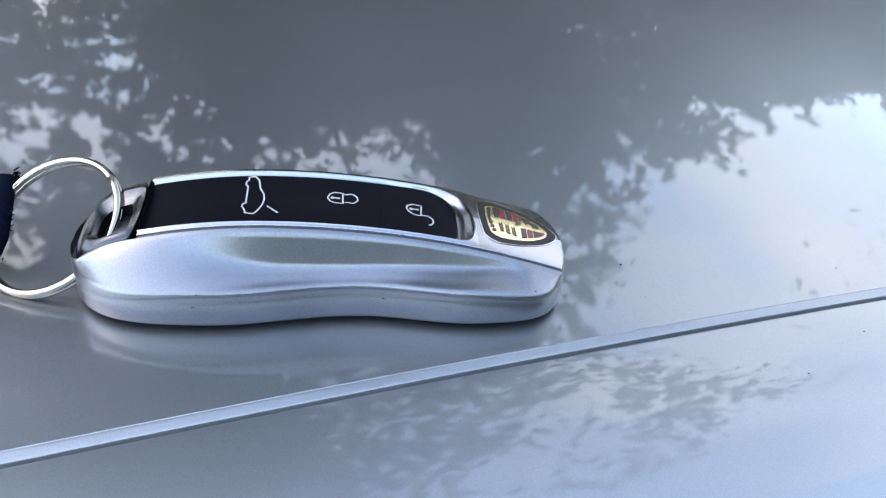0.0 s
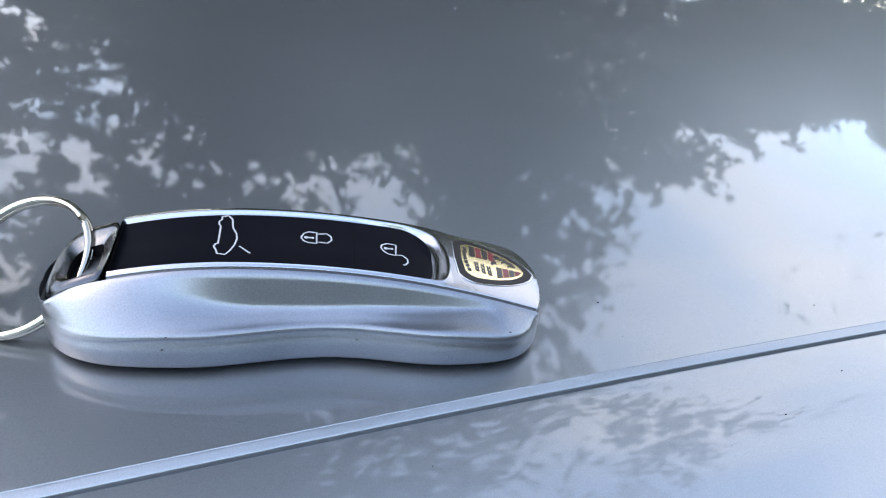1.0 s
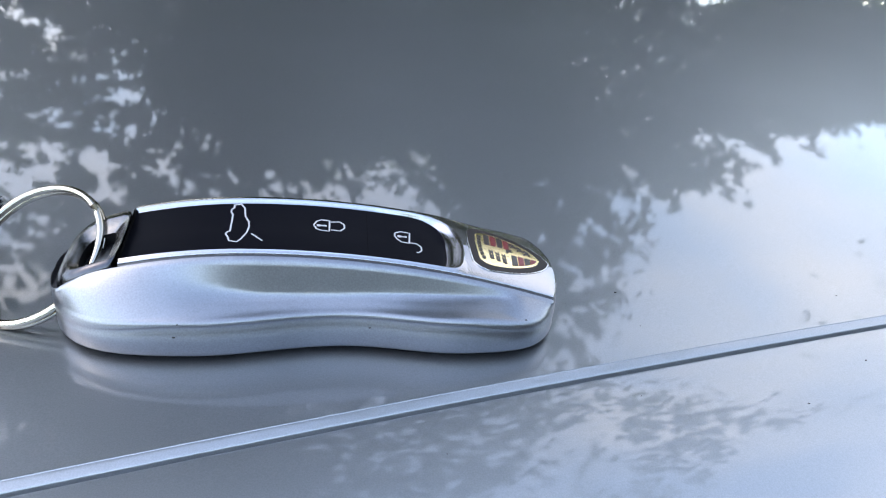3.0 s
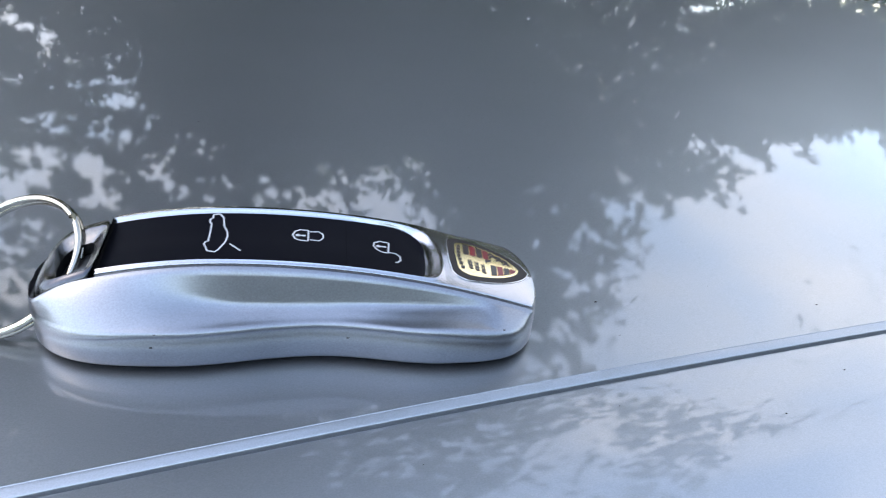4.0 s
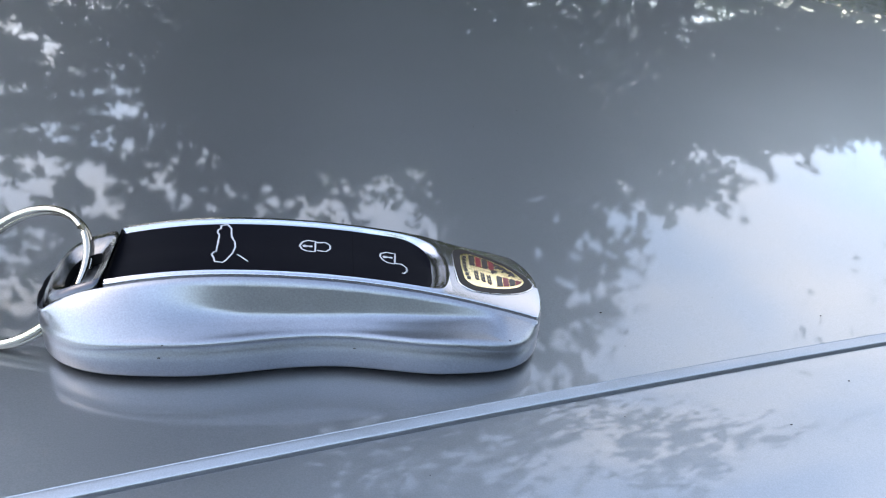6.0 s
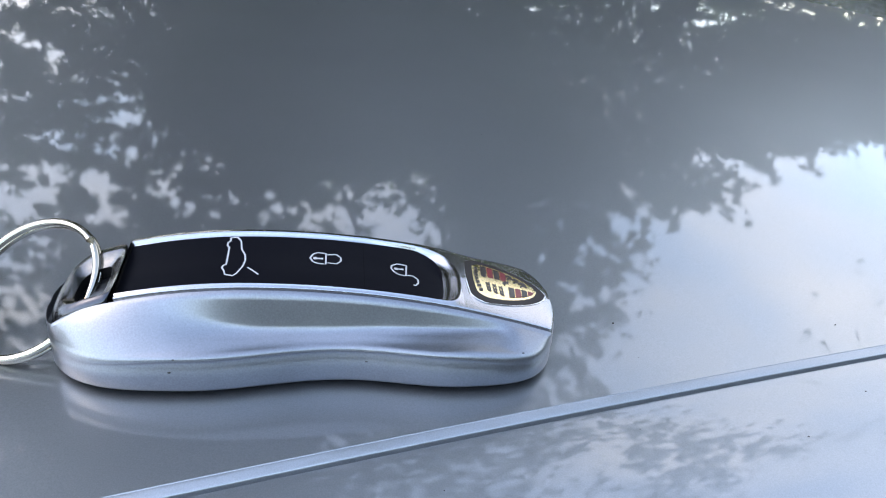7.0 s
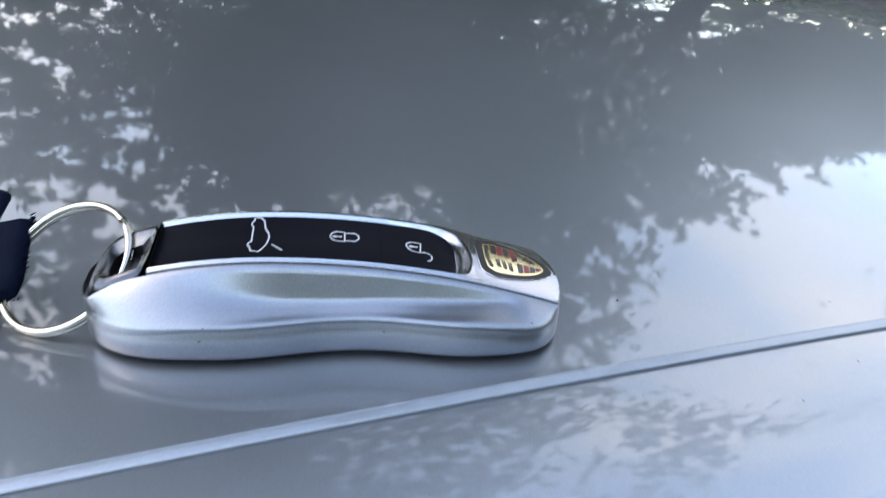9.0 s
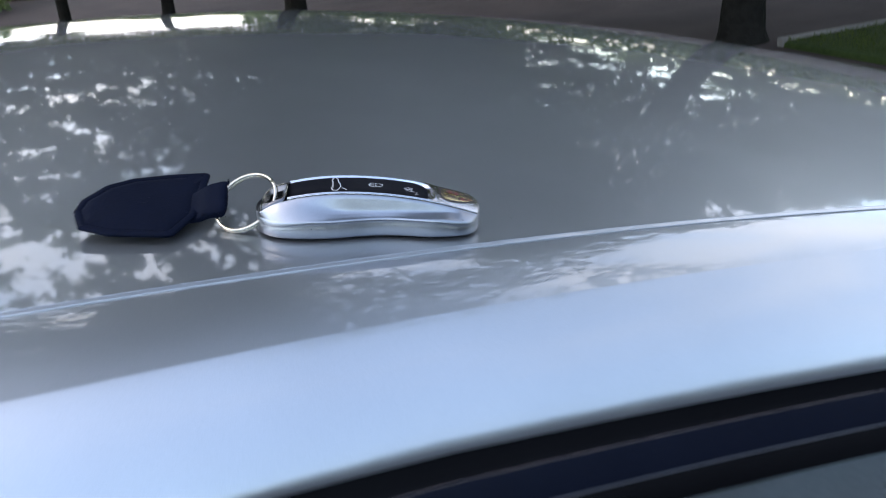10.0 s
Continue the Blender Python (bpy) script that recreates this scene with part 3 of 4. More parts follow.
MID = 0.085
for k in range(4):
    x0, x1 = 3.385 + 0.135 * k, 3.385 + 0.135 * k + 0.112
    enamel("enamel_bar", RED if k % 2 else BADGE_BLACK, [[(x0 - 0.03, MID + 0.09), (x1 - 0.03, MID + 0.09), (x1, MID + field_half(x1) - 0.07), (x0, MID + field_half(x0) - 0.07)]], 0.034, "red or black enamel bar")
for k in range(4):
    x0, x1 = 3.865 + 0.140 * k, 3.865 + 0.140 * k + 0.118
    top = MID - 0.10 + 0.012 * k
    enamel("enamel_bar", RED if k % 2 else BADGE_BLACK, [[(x0, MID - max(0.13, field_half(x0) - 0.05)), (x1, MID - max(0.09, field_half(x1) - 0.05)), (x1 + 0.02, top), (x0 + 0.02, top)]], 0.034, "red or black enamel bar")
for k in range(3):
    x, y = 3.45 + 0.128 * k, MID - 0.25 - 0.025 * k
    enamel("antler_mark", BADGE_BLACK, [hook(x + 0.02, y + 0.13, 0.055, 160), hook(x + 0.02, y + 0.03, 0.06, 160), hook(x + 0.02, y - 0.07, 0.06, 160), [(x + 0.012, y - 0.13), (x + 0.04, y - 0.13), (x + 0.045, y + 0.17), (x + 0.022, y + 0.17)]], 0.034, "dark branched mark")
    x, y = 3.955 + 0.135 * k, MID + 0.27 - 0.075 * k
    enamel("antler_mark", BADGE_BLACK, [hook(x, y, 0.085, 20), hook(x + 0.035, y - 0.065, 0.065, 10), [(x - 0.07, y - 0.085), (x - 0.04, y - 0.10), (x + 0.05, y + 0.02), (x + 0.02, y + 0.05)]], 0.034, "dark branched mark")
enamel("centre_mark", BADGE_BLACK, [[(3.78, MID - 0.02), (3.83, MID - 0.05), (3.87, MID + 0.02), (3.92, MID + 0.0), (3.90, MID + 0.06), (3.84, MID + 0.09), (3.80, MID + 0.05)], [(3.80, MID - 0.06), (3.83, MID - 0.06), (3.84, MID - 0.01), (3.81, MID - 0.01)], [(3.87, MID + 0.05), (3.93, MID + 0.09), (3.91, MID + 0.11), (3.86, MID + 0.08)]], 0.036, "small dark upright mark")
for k in range(7):
    y = MID - 0.43 + 0.125 * k
    x = 3.265 - 0.055 * (1 - ((y + 0.04 - MID) / 0.46) ** 2)
    enamel("lettering_bar", BADGE_BLACK, [[(x, y), (x + 0.072, y + 0.004), (x + 0.072, y + 0.078), (x, y + 0.074)]], 0.034, "plain dark bar in place of lettering")

# ---- the split ring ----
ring = thing("split_ring", "nickel split key ring through the key's end loop", "key ring", BASE)


def split_ring():
    c = Vector((-5.30, 0.42, 0.95)) * CM
    far, near = Vector((-5.33, 1.52, 1.76)) * CM, Vector((-5.33, -0.80, 0.12)) * CM
    up = (far - near).normalized()
    r = (far - near).length / 2
    c = (far + near) / 2
    right = Vector((1, 0, 0.30)).normalized()
    nrm = right.cross(up).normalized()
    for k, off in ((0, 0.00066), (1, -0.00066)):
        bm = bmesh.new()
        pts = [c + (r - 0.0007) * (math.cos(a) * right + math.sin(a) * up) + nrm * off for a in [radians(28 - 40 * k) + radians(4 + 352 * i / 90) for i in range(91)]]
        tube(bm, pts, 0.00078, 12)
        part("coil", bm, NICKEL, ring, "bright nickel wire coil", 60)


split_ring()

# ---- the leather tag ----
tag = thing("leather_tag", "navy blue stitched leather key tag lying on the roof", "key tag", BASE)
OUTLINE = [(-12.72, 0.45), (-12.62, 1.30), (-11.75, 2.45), (-10.7, 3.15), (-9.3, 3.50), (-7.50, 3.52), (-7.30, 3.38), (-7.46, 0.1), (-8.18, -1.42), (-8.5, -1.52), (-10.9, -1.36), (-12.2, -0.85)]


def rounded(points, n=5, cut=0.24):
    """Round the corners of an outline."""
    out = []
    m = len(points)
    for i in range(m):
        p, a, b = Vector(points[i]), Vector(points[i - 1]), Vector(points[(i + 1) % m])
        s, e_ = p + (a - p).normalized() * min(cut, (a - p).length * 0.45), p + (b - p).normalized() * min(cut, (b - p).length * 0.45)
        for k in range(n + 1):
            t = k / n
            out.append(s * (1 - t) ** 2 + p * 2 * t * (1 - t) + e_ * t * t)
    return out


def inset(outline, d):
    """An outline drawn in by d on every side."""
    out = []
    for i, p in enumerate(outline):
        t = (outline[(i + 1) % len(outline)] - outline[i - 1]).normalized()
        out.append(p + Vector((t.y, -t.x)) * d)
    return out


def tag_lie(x, y):
    """Height of the tag's underside: it leans on its strap, so its far side stands off the roof."""
    return 0.10 + 0.155 * (y + 1.9) + 0.05 * math.sin(1.1 * x + 0.8 * y) * ease(-1.7, 1.5, y)


def leather_slab(bm, outline, thick):
    """Two hides sewn flat round a thin core: square cut edges, a stitched groove, a slightly full middle."""
    rings = []
    for d, z in ((0.06, 0.0), (0.01, 0.03), (0.0, thick * 0.45), (0.025, thick * 0.5), (0.0, thick * 0.55), (0.01, thick - 0.04), (0.05, thick), (0.27, thick + 0.012), (0.33, thick - 0.022), (0.40, thick + 0.01), (0.62, thick + 0.05), (0.80, thick + 0.06)):
        rings.append([Vector((q.x, q.y, z + tag_lie(q.x, q.y))) * CM for q in inset(outline, d)])
    inner = inset(outline, 0.80)
    cen = sum(inner, Vector((0, 0))) / len(inner)
    for k in (0.7, 0.4, 0.12):
        rings.append([Vector((q.x, q.y, thick + 0.06 + 0.03 * (1 - k) + tag_lie(q.x, q.y))) * CM for q in [cen.lerp(p, k) for p in inner]])
    loft(bm, rings)


bm = bmesh.new()
leather_slab(bm, rounded(OUTLINE, cut=0.10), 0.17)
part("pad", bm, LEATHER, tag, "flat sewn navy leather pad", 45)


def strap():
    """The leather loop that holds the ring: it comes out of the pad's seam and folds back round the wire."""
    bm = bmesh.new()
    rows = []
    for x, zt_, zb in ((-7.75, 0.45, 0.36), (-7.5, 0.52, 0.38), (-7.3, 0.66, 0.42), (-7.1, 0.77, 0.50), (-6.9, 0.85, 0.58), (-6.6, 0.92, 0.62), (-6.4, 0.97, 0.64), (-6.26, 0.95, 0.68), (-6.18, 0.84, 0.74)):
        y0, y1 = -0.10, 1.34
        slope = 0.14 + 0.42 * ease(-8.6, -7.4, x)
        rows.append([Vector((x + 0.035 * math.sin(7 * y) + 0.02 * math.sin(17 * y), y + 0.015 * math.sin(9 * x), max(0.02, z + slope * (y - 0.4) + 0.1))) * CM for y, z in ((y0, zb), (y0 - 0.02, (zb + zt_) / 2), (y0 + 0.03, zt_), (0.2, zt_ + 0.02), (0.55, zt_ - 0.01), (0.95, zt_ + 0.02), (y1 - 0.04, zt_), (y1 + 0.02, (zb + zt_) / 2), (y1, zb), (0.95, zb), (0.2, zb))])
    loft(bm, rows)
    part("strap", bm, LEATHER, tag, "folded leather strap with frayed edge", 45)


strap()


def fibres():
    """Short loose fibres on the cut edges of the strap."""
    random.seed(8)
    bm = bmesh.new()
    for i in range(110):
        if i < 60:
            y = random.uniform(0.0, 1.38) if i < 40 else random.uniform(1.15, 1.40)
            p = Vector((-6.22, y, random.uniform(0.70, 0.97) + 0.56 * (y - 0.4) + 0.1))
            d = Vector((random.uniform(0.02, 0.12), random.uniform(-0.05, 0.10), random.uniform(-0.04, 0.09)))
        else:
            x = random.uniform(-7.5, -6.2)
            p = Vector((x, -0.10, random.uniform(0.60, 0.88) + 0.56 * -0.50 + 0.1))
            d = Vector((random.uniform(-0.06, 0.06), random.uniform(-0.10, -0.02), random.uniform(-0.06, 0.06)))
        tube(bm, [p * CM, (p + d * 0.6) * CM, (p + d + Vector((0, 0, random.uniform(-0.03, 0.03)))) * CM], [0.00016, 0.00014, 0.00005], 4)
    tagged(part("fibres", bm, LEATHER, tag, "short frayed dark leather fibres", 60), kind="stuff")


fibres()


def stitches():
    line = inset(rounded(OUTLINE, cut=0.10), 0.33)
    bm = bmesh.new()
    rest = 0.0
    for a, b in zip(line, line[1:] + line[:1]):
        d = b - a
        s = rest
        while s < d.length:
            p = a + d.normalized() * s
            q = p + d.normalized() * 0.17
            h = (p + q) / 2
            tube(bm, [Vector((c.x, c.y, z + tag_lie(c.x, c.y))) * CM for c, z in ((p, 0.14), (h, 0.165), (q, 0.14))], 0.00028, 5)
            s += 0.26
        rest = s - d.length
    tagged(part("stitching", bm, THREAD, tag, "row of navy stitches", 60), kind="stuff")


stitches()

# ---- dust on the paint ----
def speck(bm, p, r):
    m = Matrix.Translation(p) @ Matrix.Diagonal((r, r * random.uniform(0.5, 1), r * 0.5, 1))
    bmesh.ops.create_icosphere(bm, subdivisions=1, radius=1, matrix=m)


def dust():
    random.seed(4)
    bm = bmesh.new()
    places = [(0.064, 0.005, 3.2), (0.092, -0.0297, 2.8), (0.1104, -0.017, 2.5), (0.1155, 0.0055, 2.2)]
    for x, y, r in places:
        u, v = x * CU + y * SU, -x * SU + y * CU
        speck(bm, on_car(u, v, 0.0001), r * 1e-4)
    for i in range(150):
        u, v = random.gauss(0.05, 0.18), random.uniform(-0.07, 0.35)
        speck(bm, on_car(u, v, 0.00005 + (rail_drop(SEAM_V - v) if v < SEAM_V else 0)), random.uniform(0.5, 1.3) * 1e-4)
    ob = new("dust_specks", mesh_of("dust_specks", bm, DUST, 60))
    ob.matrix_world = BASE
    tagged(ob, "tiny dark dust specks on the car roof", "dust", kind="stuff")


dust()
for x, z, r, d in ((1.05, 0.58, 0.03, 0.060), (-2.45, 0.56, 0.036, 0.058), (-2.35, 0.89, 0.026, 0.004), (3.95, 0.84, 0.026, 0.02)):
    bm = bmesh.new()
    speck(bm, Vector((x, d - key_half(x), z)) * CM, r * CM)
    part("chip", bm, DUST, key, "tiny dark chip in the paint", 60)

# ---- the street ----
def ground():
    bm = bmesh.new()
    rs = [0, 2, 4, 6, 9, 13, 20, 40, 100, 300, 900, 2500]
    rows = [[bm.verts.new((r * math.cos(k * math.tau / 48), r * math.sin(k * math.tau / 48), 0)) for k in range(48)] for r in rs[1:]]
    c = bm.verts.new((0, 0, 0))
    for k in range(48):
        j = (k + 1) % 48
        bm.faces.new((c, rows[0][k], rows[0][j]))
        for a, b in zip(rows, rows[1:]):
            bm.faces.new((a[k], b[k], b[j], a[j]))
    ob = new("ground", mesh_of("ground", bm, ASPHALT, 0))
    tagged(ob, "brown leaf-strewn asphalt ground reaching the horizon", "ground", kind="structure")


ground()


def slab_along(name, u0, u1, y0, y1, z1, mat, label, category, bevel=0.02):
    bm = bmesh.new()
    box(bm, (u0, y0, -0.05), (u1, y1, z1), bevel)
    ob = new(name, mesh_of(name, bm, mat, 30))
    ob.matrix_world = Matrix.Rotation(TURN, 4, "Z")
    return tagged(ob, label, category, kind="structure")


# Unseen road, added so the key's flank reflects a bluer grey.
slab_along("road", -40, 40, -9.0, 2.1, 0.004, ROAD, "grey asphalt road added out of view to tint the key's reflections", "road", 0.0)
slab_along("lawn", 5.2, 30, 4.3, 6.30, 0.06, GRASS_SOIL, "green lawn strip beside a pale kerb", "lawn", 0.04)
slab_along("kerb", 5.2, 30, 6.30, 6.38, 0.08, KERB, "pale concrete kerb along the lawn", "kerb", 0.015)


def grass():
    rng = np.random.default_rng(3)
    n = 9000
    u, y = rng.uniform(5.23, 12, n), rng.uniform(4.32, 6.28, n)
    h, a, lean = rng.uniform(0.02, 0.05, n), rng.uniform(0, math.tau, n), rng.normal(0, 0.02, (n, 2))
    x_, y_ = u * CU - y * SU, u * SU + y * CU
    dx, dy = 0.005 * np.cos(a), 0.005 * np.sin(a)
    v = np.empty((n, 3, 3))
    v[:, 0] = np.stack([x_ - dx, y_ - dy, np.full(n, 0.055)], 1)
    v[:, 1] = np.stack([x_ + dx, y_ + dy, np.full(n, 0.055)], 1)
    v[:, 2] = np.stack([x_ + lean[:, 0], y_ + lean[:, 1], 0.06 + h], 1)
    me = bpy.data.meshes.new("grass")
    me.from_pydata(v.reshape(-1, 3).tolist(), [], np.arange(3 * n).reshape(-1, 3).tolist())
    me.materials.append(BLADE)
    tagged(new("grass", me), "short green grass blades on the lawn", "grass", kind="stuff")


grass()


# ---- the trees ----
HUB = Vector((0, 0, 1.42))


def bearing(az, el, d):
    """A place by bearing and rise from the car, d metres off over the ground."""
    a = radians(az)
    return HUB + Vector((d * math.sin(a), d * math.cos(a), d * math.tan(radians(el))))


def quads(name, p, size, rng, parent=None, label=""):
    """Small folded leaves at the places p, as one mesh."""
    n = len(p)
    a = rng.normal(0, 1, (n, 3)) * np.array((1.0, 1.0, 0.45))
    a /= np.linalg.norm(a, axis=1)[:, None]
    b = np.cross(a, rng.normal(0, 0.9, (n, 3)) + np.array((0, 0, 1.0)))
    b /= np.linalg.norm(b, axis=1)[:, None]
    s = (size * rng.uniform(0.6, 1.3, n))[:, None]
    v = np.stack([p - a * s, p + b * s * 0.55 - a * s * 0.1, p + a * s, p - b * s * 0.55 - a * s * 0.1], 1)
    me = bpy.data.meshes.new(name)
    me.from_pydata(v.reshape(-1, 3).tolist(), [], np.arange(4 * n).reshape(-1, 4).tolist())
    me.materials.append(LEAF)
    ob = new(name, me)
    ob.parent = parent
    return tagged(ob, label, kind="stuff")


def wood(ob, foot, girth, top, tips, rng):
    """The trunk and a limb out to each tip."""
    bm = bmesh.new()
    pts = [Vector((0, 0, -0.05)), Vector((0, 0, 0.12)), Vector((0.02, 0, 0.5)), Vector((0.03, 0.02, 1.6)), Vector((top.x * 0.04, top.y * 0.04, 2.8)), Vector((top.x * 0.25, top.y * 0.25, max(3.4, top.z * 0.75))), top]
    tube(bm, pts, [girth * 1.45, girth * 1.15, girth, girth * 0.92, girth * 0.8, girth * 0.3, girth * 0.06], 14)
    part("trunk", bm, BARK, ob, "dark rough-barked trunk", 60)
    for e_ in tips:
        start = pts[4].lerp(pts[5], float(rng.uniform(0, 1)))
        bm = bmesh.new()
        span = (e_ - start).length
        way = [start.lerp(e_, k / 6) + Vector(rng.normal(0, 0.05 * span * math.sin(math.pi * k / 6), 3).tolist()) for k in range(7)]
        tube(bm, way, [girth * g for g in (0.12, 0.09, 0.07, 0.05, 0.035, 0.022, 0.010)], 7)
        part("limb", bm, BARK, ob, "", 60)


def tree(label, foot, girth, clumps, leaves, size, seed):
    """A trunk, limbs to each clump, and leaves gathered on twigs within the clumps."""
    rng = np.random.default_rng(seed)
    ob = thing("tree", label, "tree", Matrix.Translation(foot), "street trees")
    top = sum((c[0] for c in clumps), Vector()) / len(clumps) - foot
    wood(ob, foot, girth, top, [c - foot for c, r, share in clumps if share >= 0.4], rng)
    total = sum(share * r ** 2 for c, r, share in clumps)
    out = []
    for c, r, share in clumps:
        n = int(leaves * share * r ** 2 / total)
        twigs = max(5, n // 50)
        d = rng.normal(0, 1, (twigs, 3))
        d /= np.linalg.norm(d, axis=1)[:, None]
        t = np.array((c - foot)[:]) + d * (r * rng.uniform(0.15, 1.0, twigs) ** 0.5)[:, None] * np.array((1.05, 1.05, 0.75))
        pick = rng.integers(0, twigs, n)
        out.append(t[pick] + rng.normal(0, 0.10 + 0.03 * r, (n, 3)) * np.array((1.7, 1.7, 0.5)))
    quads("crown", np.concatenate(out), size, rng, ob, "uneven crown of small dark green leaves")


def canopy_tree(label, foot, girth, reach, boughs, leaves, size, seed, grain=1.0):
    """A wide tree whose crown arches over the car. boughs: bearing, rise and fullness of the foliage (1 dense, 0 open sky);
    between them the fullness blends, and clumps and gaps of twig size break it up."""
    rng = np.random.default_rng(seed)
    ob = thing("tree", label, "tree", Matrix.Translation(foot), "street trees")
    knots = np.array(boughs, float)
    az0, az1 = knots[:, 0].min() - 3, knots[:, 0].max() + 3
    el0, el1 = np.sin(np.radians(knots[:, 1].min() - 2)), np.sin(np.radians(knots[:, 1].max() + 3))
    twigs = leaves // 9
    az, sin_el = np.radians(rng.uniform(az0, az1, twigs)), rng.uniform(el0, el1, twigs)
    cos_el = np.sqrt(1 - sin_el ** 2)
    d = reach * rng.uniform(0.82, 1.12, twigs) * (1.12 - 0.30 * sin_el)
    t = np.stack([np.sin(az) * cos_el, np.cos(az) * cos_el, sin_el], 1) * d[:, None]
    p = t[rng.integers(0, twigs, leaves)] + rng.normal(0, 0.15, (leaves, 3)) * np.array((1.3, 1.3, 0.6))
    r = np.linalg.norm(p, axis=1)
    way = p / r[:, None]
    a_, e_ = np.degrees(np.arctan2(way[:, 0], way[:, 1])), np.degrees(np.arcsin(way[:, 2]))
    near = ((a_[:, None] - knots[None, :, 0]) * np.cos(np.radians(e_))[:, None]) ** 2 + (e_[:, None] - knots[None, :, 1]) ** 2
    weight = 1 / (near + 1.0) ** 2
    full = (weight * knots[None, :, 2]).sum(1) / weight.sum(1)
    lump = np.array([noise.noise(Vector((x, y, z * 1.35)) * 27) + 0.75 * noise.noise(Vector((x, y, z * 1.35)) * 68 + Vector((7, 3, 1))) + 0.65 * noise.noise(Vector((x, y, z)) * 150) for x, y, z in (way * grain).tolist()])
    lump = 0.5 + 0.5 * np.tanh(0.9 * (lump - lump.mean()) / lump.std()) + rng.normal(0, 0.13, leaves)
    p = p[lump < 1.5 * full - 0.36]
    base = np.array((HUB - foot)[:])
    best = knots[knots[:, 2] > 0.8]
    tips = [Vector((base + reach * 0.95 * np.array((math.sin(radians(b)) * math.cos(radians(h)), math.cos(radians(b)) * math.cos(radians(h)), math.sin(radians(h))))).tolist()) for b, h, f in best.tolist()]
    wood(ob, foot, girth, Vector((base + p.mean(0)).tolist()), tips, rng)
    quads("crown", p + base, size, rng, ob, "wide gappy crown of small dark green leaves")


def clump(az, el, d, r, share=1.0):
    return (bearing(az, el, d), r, share)


canopy_tree("tall dark-trunked tree standing beside the lawn", Vector((3.38, 7.85, 0)), 0.19, 9.0,
            [(2, 9, 1), (10, 11, 1), (20, 11, 1), (30, 9, 1), (14, 6.5, 0.4), (24, 5, 0.5), (37, 9, 0.97), (35, 14, 1), (42, 11, 0.95), (4, 20, 1), (14, 20, 1), (24, 18, 1), (31, 17, 1),
             (5, 28, 1), (15, 28, 1), (23, 26, 0.9), (29, 23, 0.95), (33, 20, 0.5), (35.5, 21, 0.0), (40, 16, 0.0), (32, 25.5, 0.25), (27, 29, 0.55), (31, 30, 0.0), (36, 33, 0.0), (34.5, 26, 0.0), (38, 21, 0.0), (0, 33, 0.2), (6, 32.5, 0.2), (12, 33, 0.1), (19, 32.5, 0.7)],
            175000, 0.046, 11)
canopy_tree("tall tree whose boughs arch over the car", bearing(-5.5, -6.0, 13.6), 0.16, 8.0,
            [(5, 34, 0.35), (9, 35, 0.05), (13, 37, 0.15), (15, 32, 0.85), (20, 34, 0.66), (10, 42, 0.61), (19, 43, 0.69), (25, 37, 0.55), (27, 42, 0.5), (15, 50, 0.61), (25, 48, 0.61), (31, 48, 0.55), (38, 49, 0.15),
             (34, 43, 0.5), (43, 44, 0.5), (49, 43, 0.55), (55, 43, 0.35), (62, 44, 0.0), (50, 53, 0.2), (56, 48, 0.55), (62, 50, 0.3), (34, 57, 0.62), (8, 60, 0.85), (17, 58, 0.62), (22, 66, 0.6), (36, 61, 0.65), (44, 60, 0.1), (4, 69, 0.82), (24, 74, 0.15), (6, 77, 0.1), (42, 36, 0.0), (50, 35, 0.0), (37, 32, 0.0), (46, 40, 0.2), (33, 37, 0.0)],
            150000, 0.042, 17, 1.5)
canopy_tree("broad tree with a loose gappy crown", bearing(-19.5, -7.7, 12.5), 0.08, 9.5,
            [(-22, 8, 1), (-12, 8, 1), (-4, 9, 1), (-24, 11.5, 0.9), (-15, 11.8, 0.95), (-24, 15, 0.75), (-20.5, 15.4, 0.7), (-16.5, 15.8, 0.68), (-13.2, 15.4, 0.74), (-9.5, 14.5, 0.9), (-7.6, 16.5, 0.78), (-3, 16, 1), (-22, 18.5, 0.9), (-17, 18.6, 0.95), (-12, 19.4, 1),
             (-18.2, 20.8, 0.6), (-14.5, 21, 0.9), (-22, 21.5, 0.8), (-7, 20, 1), (-20.7, 24.3, 0.76), (-14, 23.7, 0.64), (-17.2, 24.5, 0.85), (-10.5, 24, 0.95), (-3, 24, 1), (-15, 26, 0.85), (-12.2, 27.1, 0.5), (-19, 28, 0.75), (-9, 27, 0.9), (-4, 28, 1),
             (-15.8, 28.6, 0.55), (-15, 31.5, 0.3), (-10.5, 31.5, 0.52), (-6.8, 31, 0.58), (-12.5, 30, 0.7), (-9, 33.7, 0.5), (-14.3, 33, 0.5), (-12, 35, 0.75), (-5, 34.5, 0.6), (-3, 30.5, 1), (-1, 33.5, 0.4), (-22, 32.3, 0.25), (-18, 34.5, 0.45), (-23, 35.5, 0.35), (-31, 14, 0.8), (-31, 30, 0.6)],
            175000, 0.044, 12, 1.15)
canopy_tree("loose tree whose boughs arch over the car", bearing(-55, -7.7, 9.5), 0.15, 8.0,
            [(-3, 38, 0.85), (-12, 39, 0.88), (-21.4, 39.6, 0.3), (-16.5, 40, 0.9), (-26, 44, 0.85), (-16, 47, 0.95), (-10, 46, 0.95), (-4, 48, 0.85), (-24, 49, 0.72), (-18, 52, 0.9), (-26, 55, 0.7), (-8, 58, 0.85), (-20, 62, 0.8), (-32, 64, 0.8), (-10, 69, 0.82), (-28, 73, 0.4), (-5, 77, 0.1), (-32, 79, 0.2), (-35, 40, 0.6), (-38, 55, 0.6)],
            120000, 0.042, 18, 1.4)
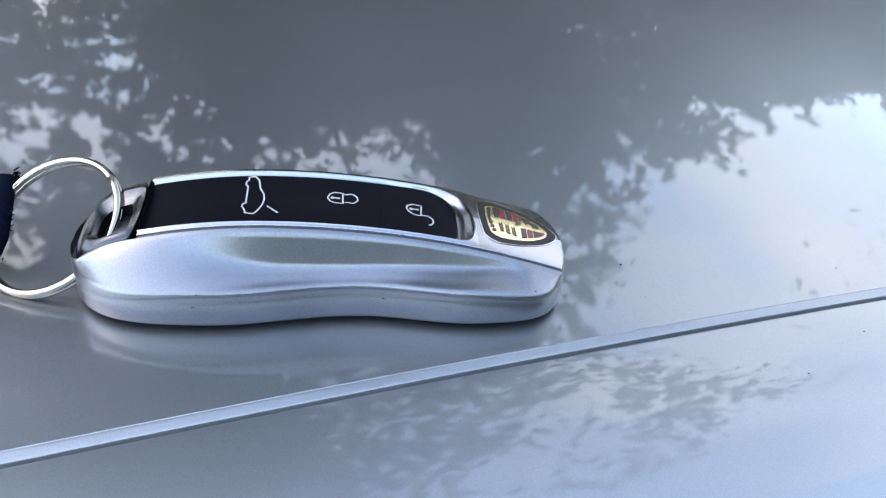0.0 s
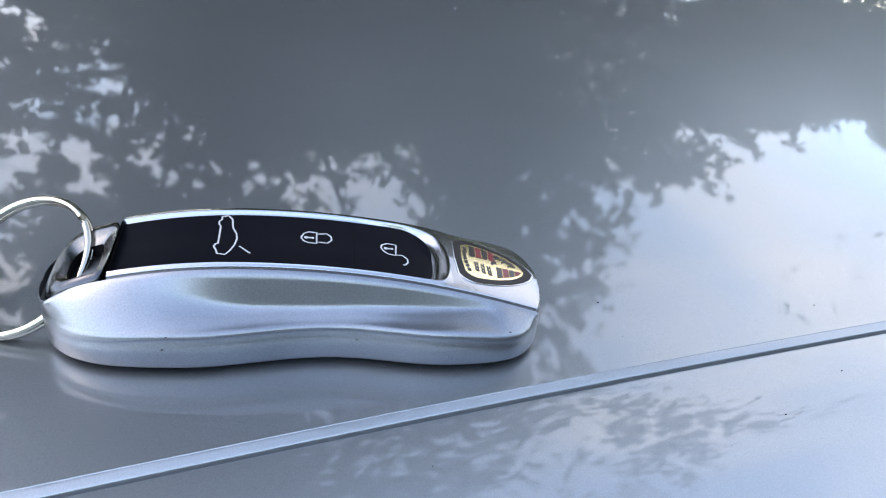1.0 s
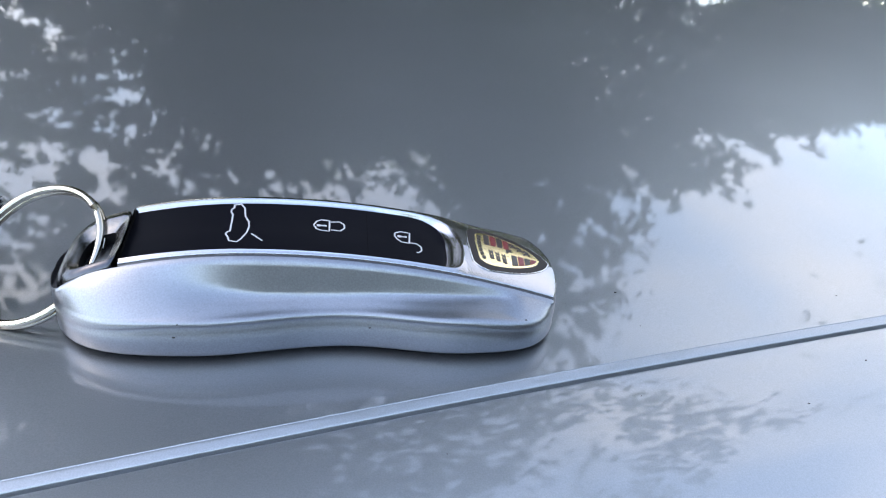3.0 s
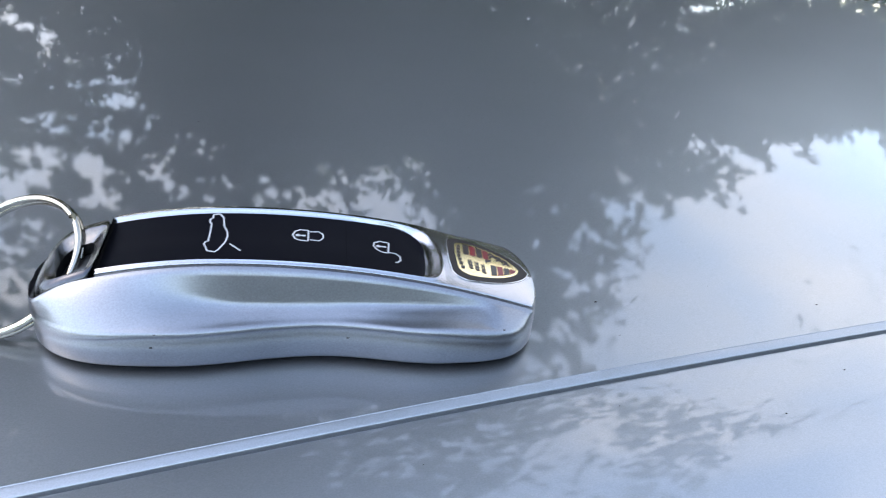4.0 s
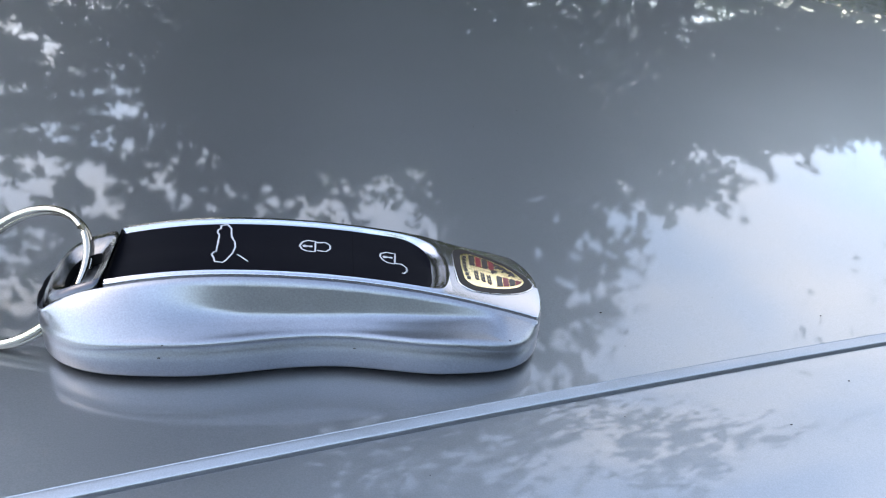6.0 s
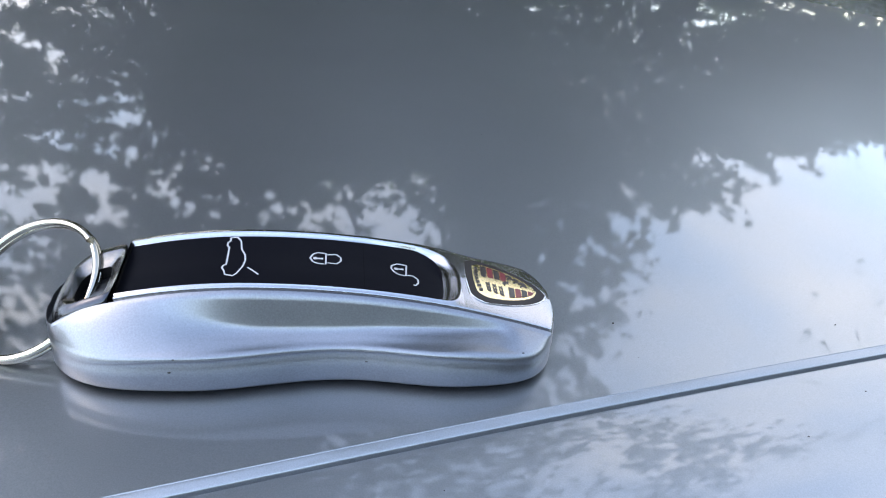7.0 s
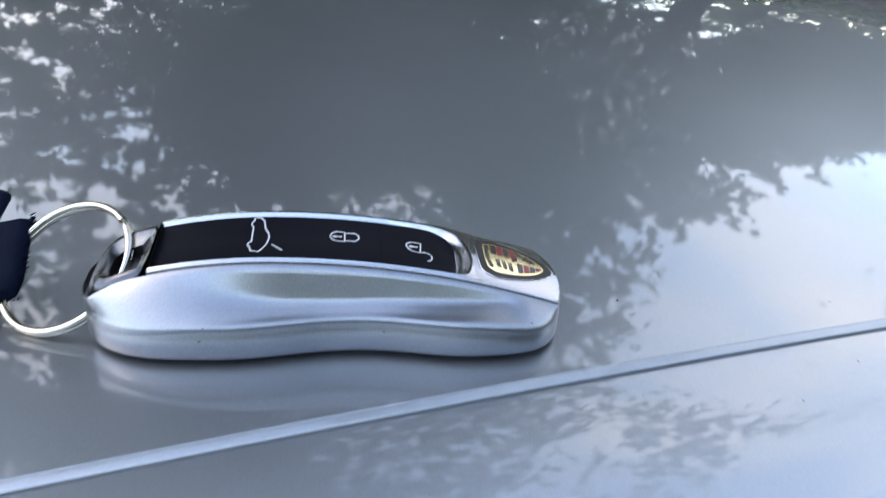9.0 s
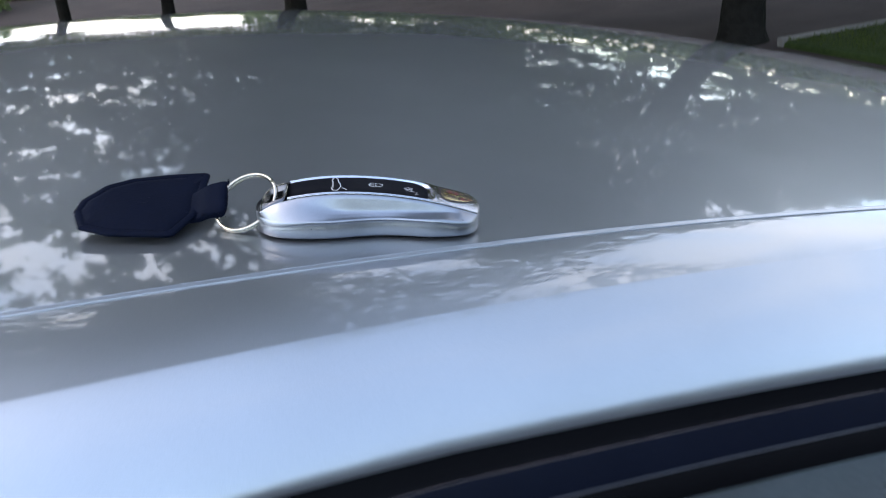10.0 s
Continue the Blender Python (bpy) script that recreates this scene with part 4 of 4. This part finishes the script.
tree("dense dark tree farther back", bearing(-13.3, -5.0, 17), 0.11,
     [clump(8, 26, 15, 1.3), clump(1, 28, 15, 1.2, 0.9), clump(16, 25, 15.5, 1.3), clump(-3, 26, 15.5, 1.0, 0.6), clump(-6, 9, 16, 1.7), clump(3, 9, 16, 1.8), clump(12, 8, 16, 1.7), clump(0, 17, 16, 1.9), clump(9, 17, 16, 1.8), clump(5, 22, 15.5, 1.2), clump(-3, 4, 16, 1.2), clump(6, 4, 16, 1.3), clump(14, 4, 16, 1.0, 0.6)],
     60000, 0.085, 13)
tree("dense dark tree farther back", bearing(37, -4.5, 18), 0.26,
     [clump(30, 6, 18, 2.0), clump(38, 6, 18, 2.0), clump(46, 7, 18, 2.0), clump(33, 11, 18, 1.5), clump(42, 12, 18, 1.6), clump(52, 10, 18, 2.0), clump(50, 15, 18, 1.3), clump(60, 9, 18, 2.2), clump(60, 15, 18, 1.4), clump(70, 9, 18, 2.2), clump(24, 4, 18, 1.2, 0.6)],
     34000, 0.10, 14)
tree("dense dark tree farther back", bearing(-30, -4.5, 18), 0.20,
     [clump(-28, 5.5, 18, 1.2), clump(-20, 6.5, 18, 1.0, 0.8), clump(-12, 6.5, 18, 1.0, 0.7), clump(-24, 8, 18, 1.2), clump(-33, 8, 18, 1.8), clump(-42, 9, 18, 2.2), clump(-16, 8, 18, 1.0, 0.8)],
     16000, 0.10, 15)


def hedge(az0, az1, d, height, leaves, seed):
    """A far belt of shrubs, past counting."""
    rng = np.random.default_rng(seed)
    az = np.radians(rng.uniform(az0, az1, leaves))
    dist = d + rng.normal(0, 1.2, leaves)
    z = rng.uniform(0, 1, leaves) ** 1.3 * height * (0.75 + 0.25 * np.sin(az * 37 + seed) * np.cos(az * 11))
    p = np.stack([dist * np.sin(az), dist * np.cos(az), z], 1)
    a = rng.normal(0, 1, (leaves, 3))
    a /= np.linalg.norm(a, axis=1)[:, None]
    b = np.cross(a, rng.normal(0, 1, (leaves, 3)))
    b /= np.linalg.norm(b, axis=1)[:, None]
    s_ = (0.22 * rng.uniform(0.6, 1.3, leaves))[:, None]
    v = np.stack([p - a * s_, p + b * s_ * 0.6, p + a * s_, p - b * s_ * 0.6], 1)
    me = bpy.data.meshes.new("hedge")
    me.from_pydata(v.reshape(-1, 3).tolist(), [], np.arange(4 * leaves).reshape(-1, 4).tolist())
    me.materials.append(LEAF)
    tagged(new("hedge", me), "dark green belt of far shrubs that closes the horizon", "hedge", kind="stuff")


hedge(-8, 62, 27, 4.2, 16000, 5)
hedge(-70, -22, 28, 4.0, 10000, 6)
hedge(-23, -7, 34, 2.1, 4500, 7)
# Unseen tree behind the viewer, added to darken what key and rail reflect.
tree("leafy tree added out of view to darken near-side reflections", bearing(140, -7.7, 9.5), 0.24,
     [clump(150, 7, 9.5, 1.3), clump(135, 8, 9.5, 1.4), clump(120, 8, 9.5, 1.4), clump(142, 13, 9.3, 1.0), clump(127, 13, 9.3, 1.0)],
     20000, 0.085, 19)
# Unseen belts to the sides and behind, added to darken low reflections.
hedge(252, 292, 27, 8.0, 12000, 9)
hedge(60, 108, 27, 5.0, 12000, 10)
hedge(105, 255, 27, 5.0, 32000, 8)
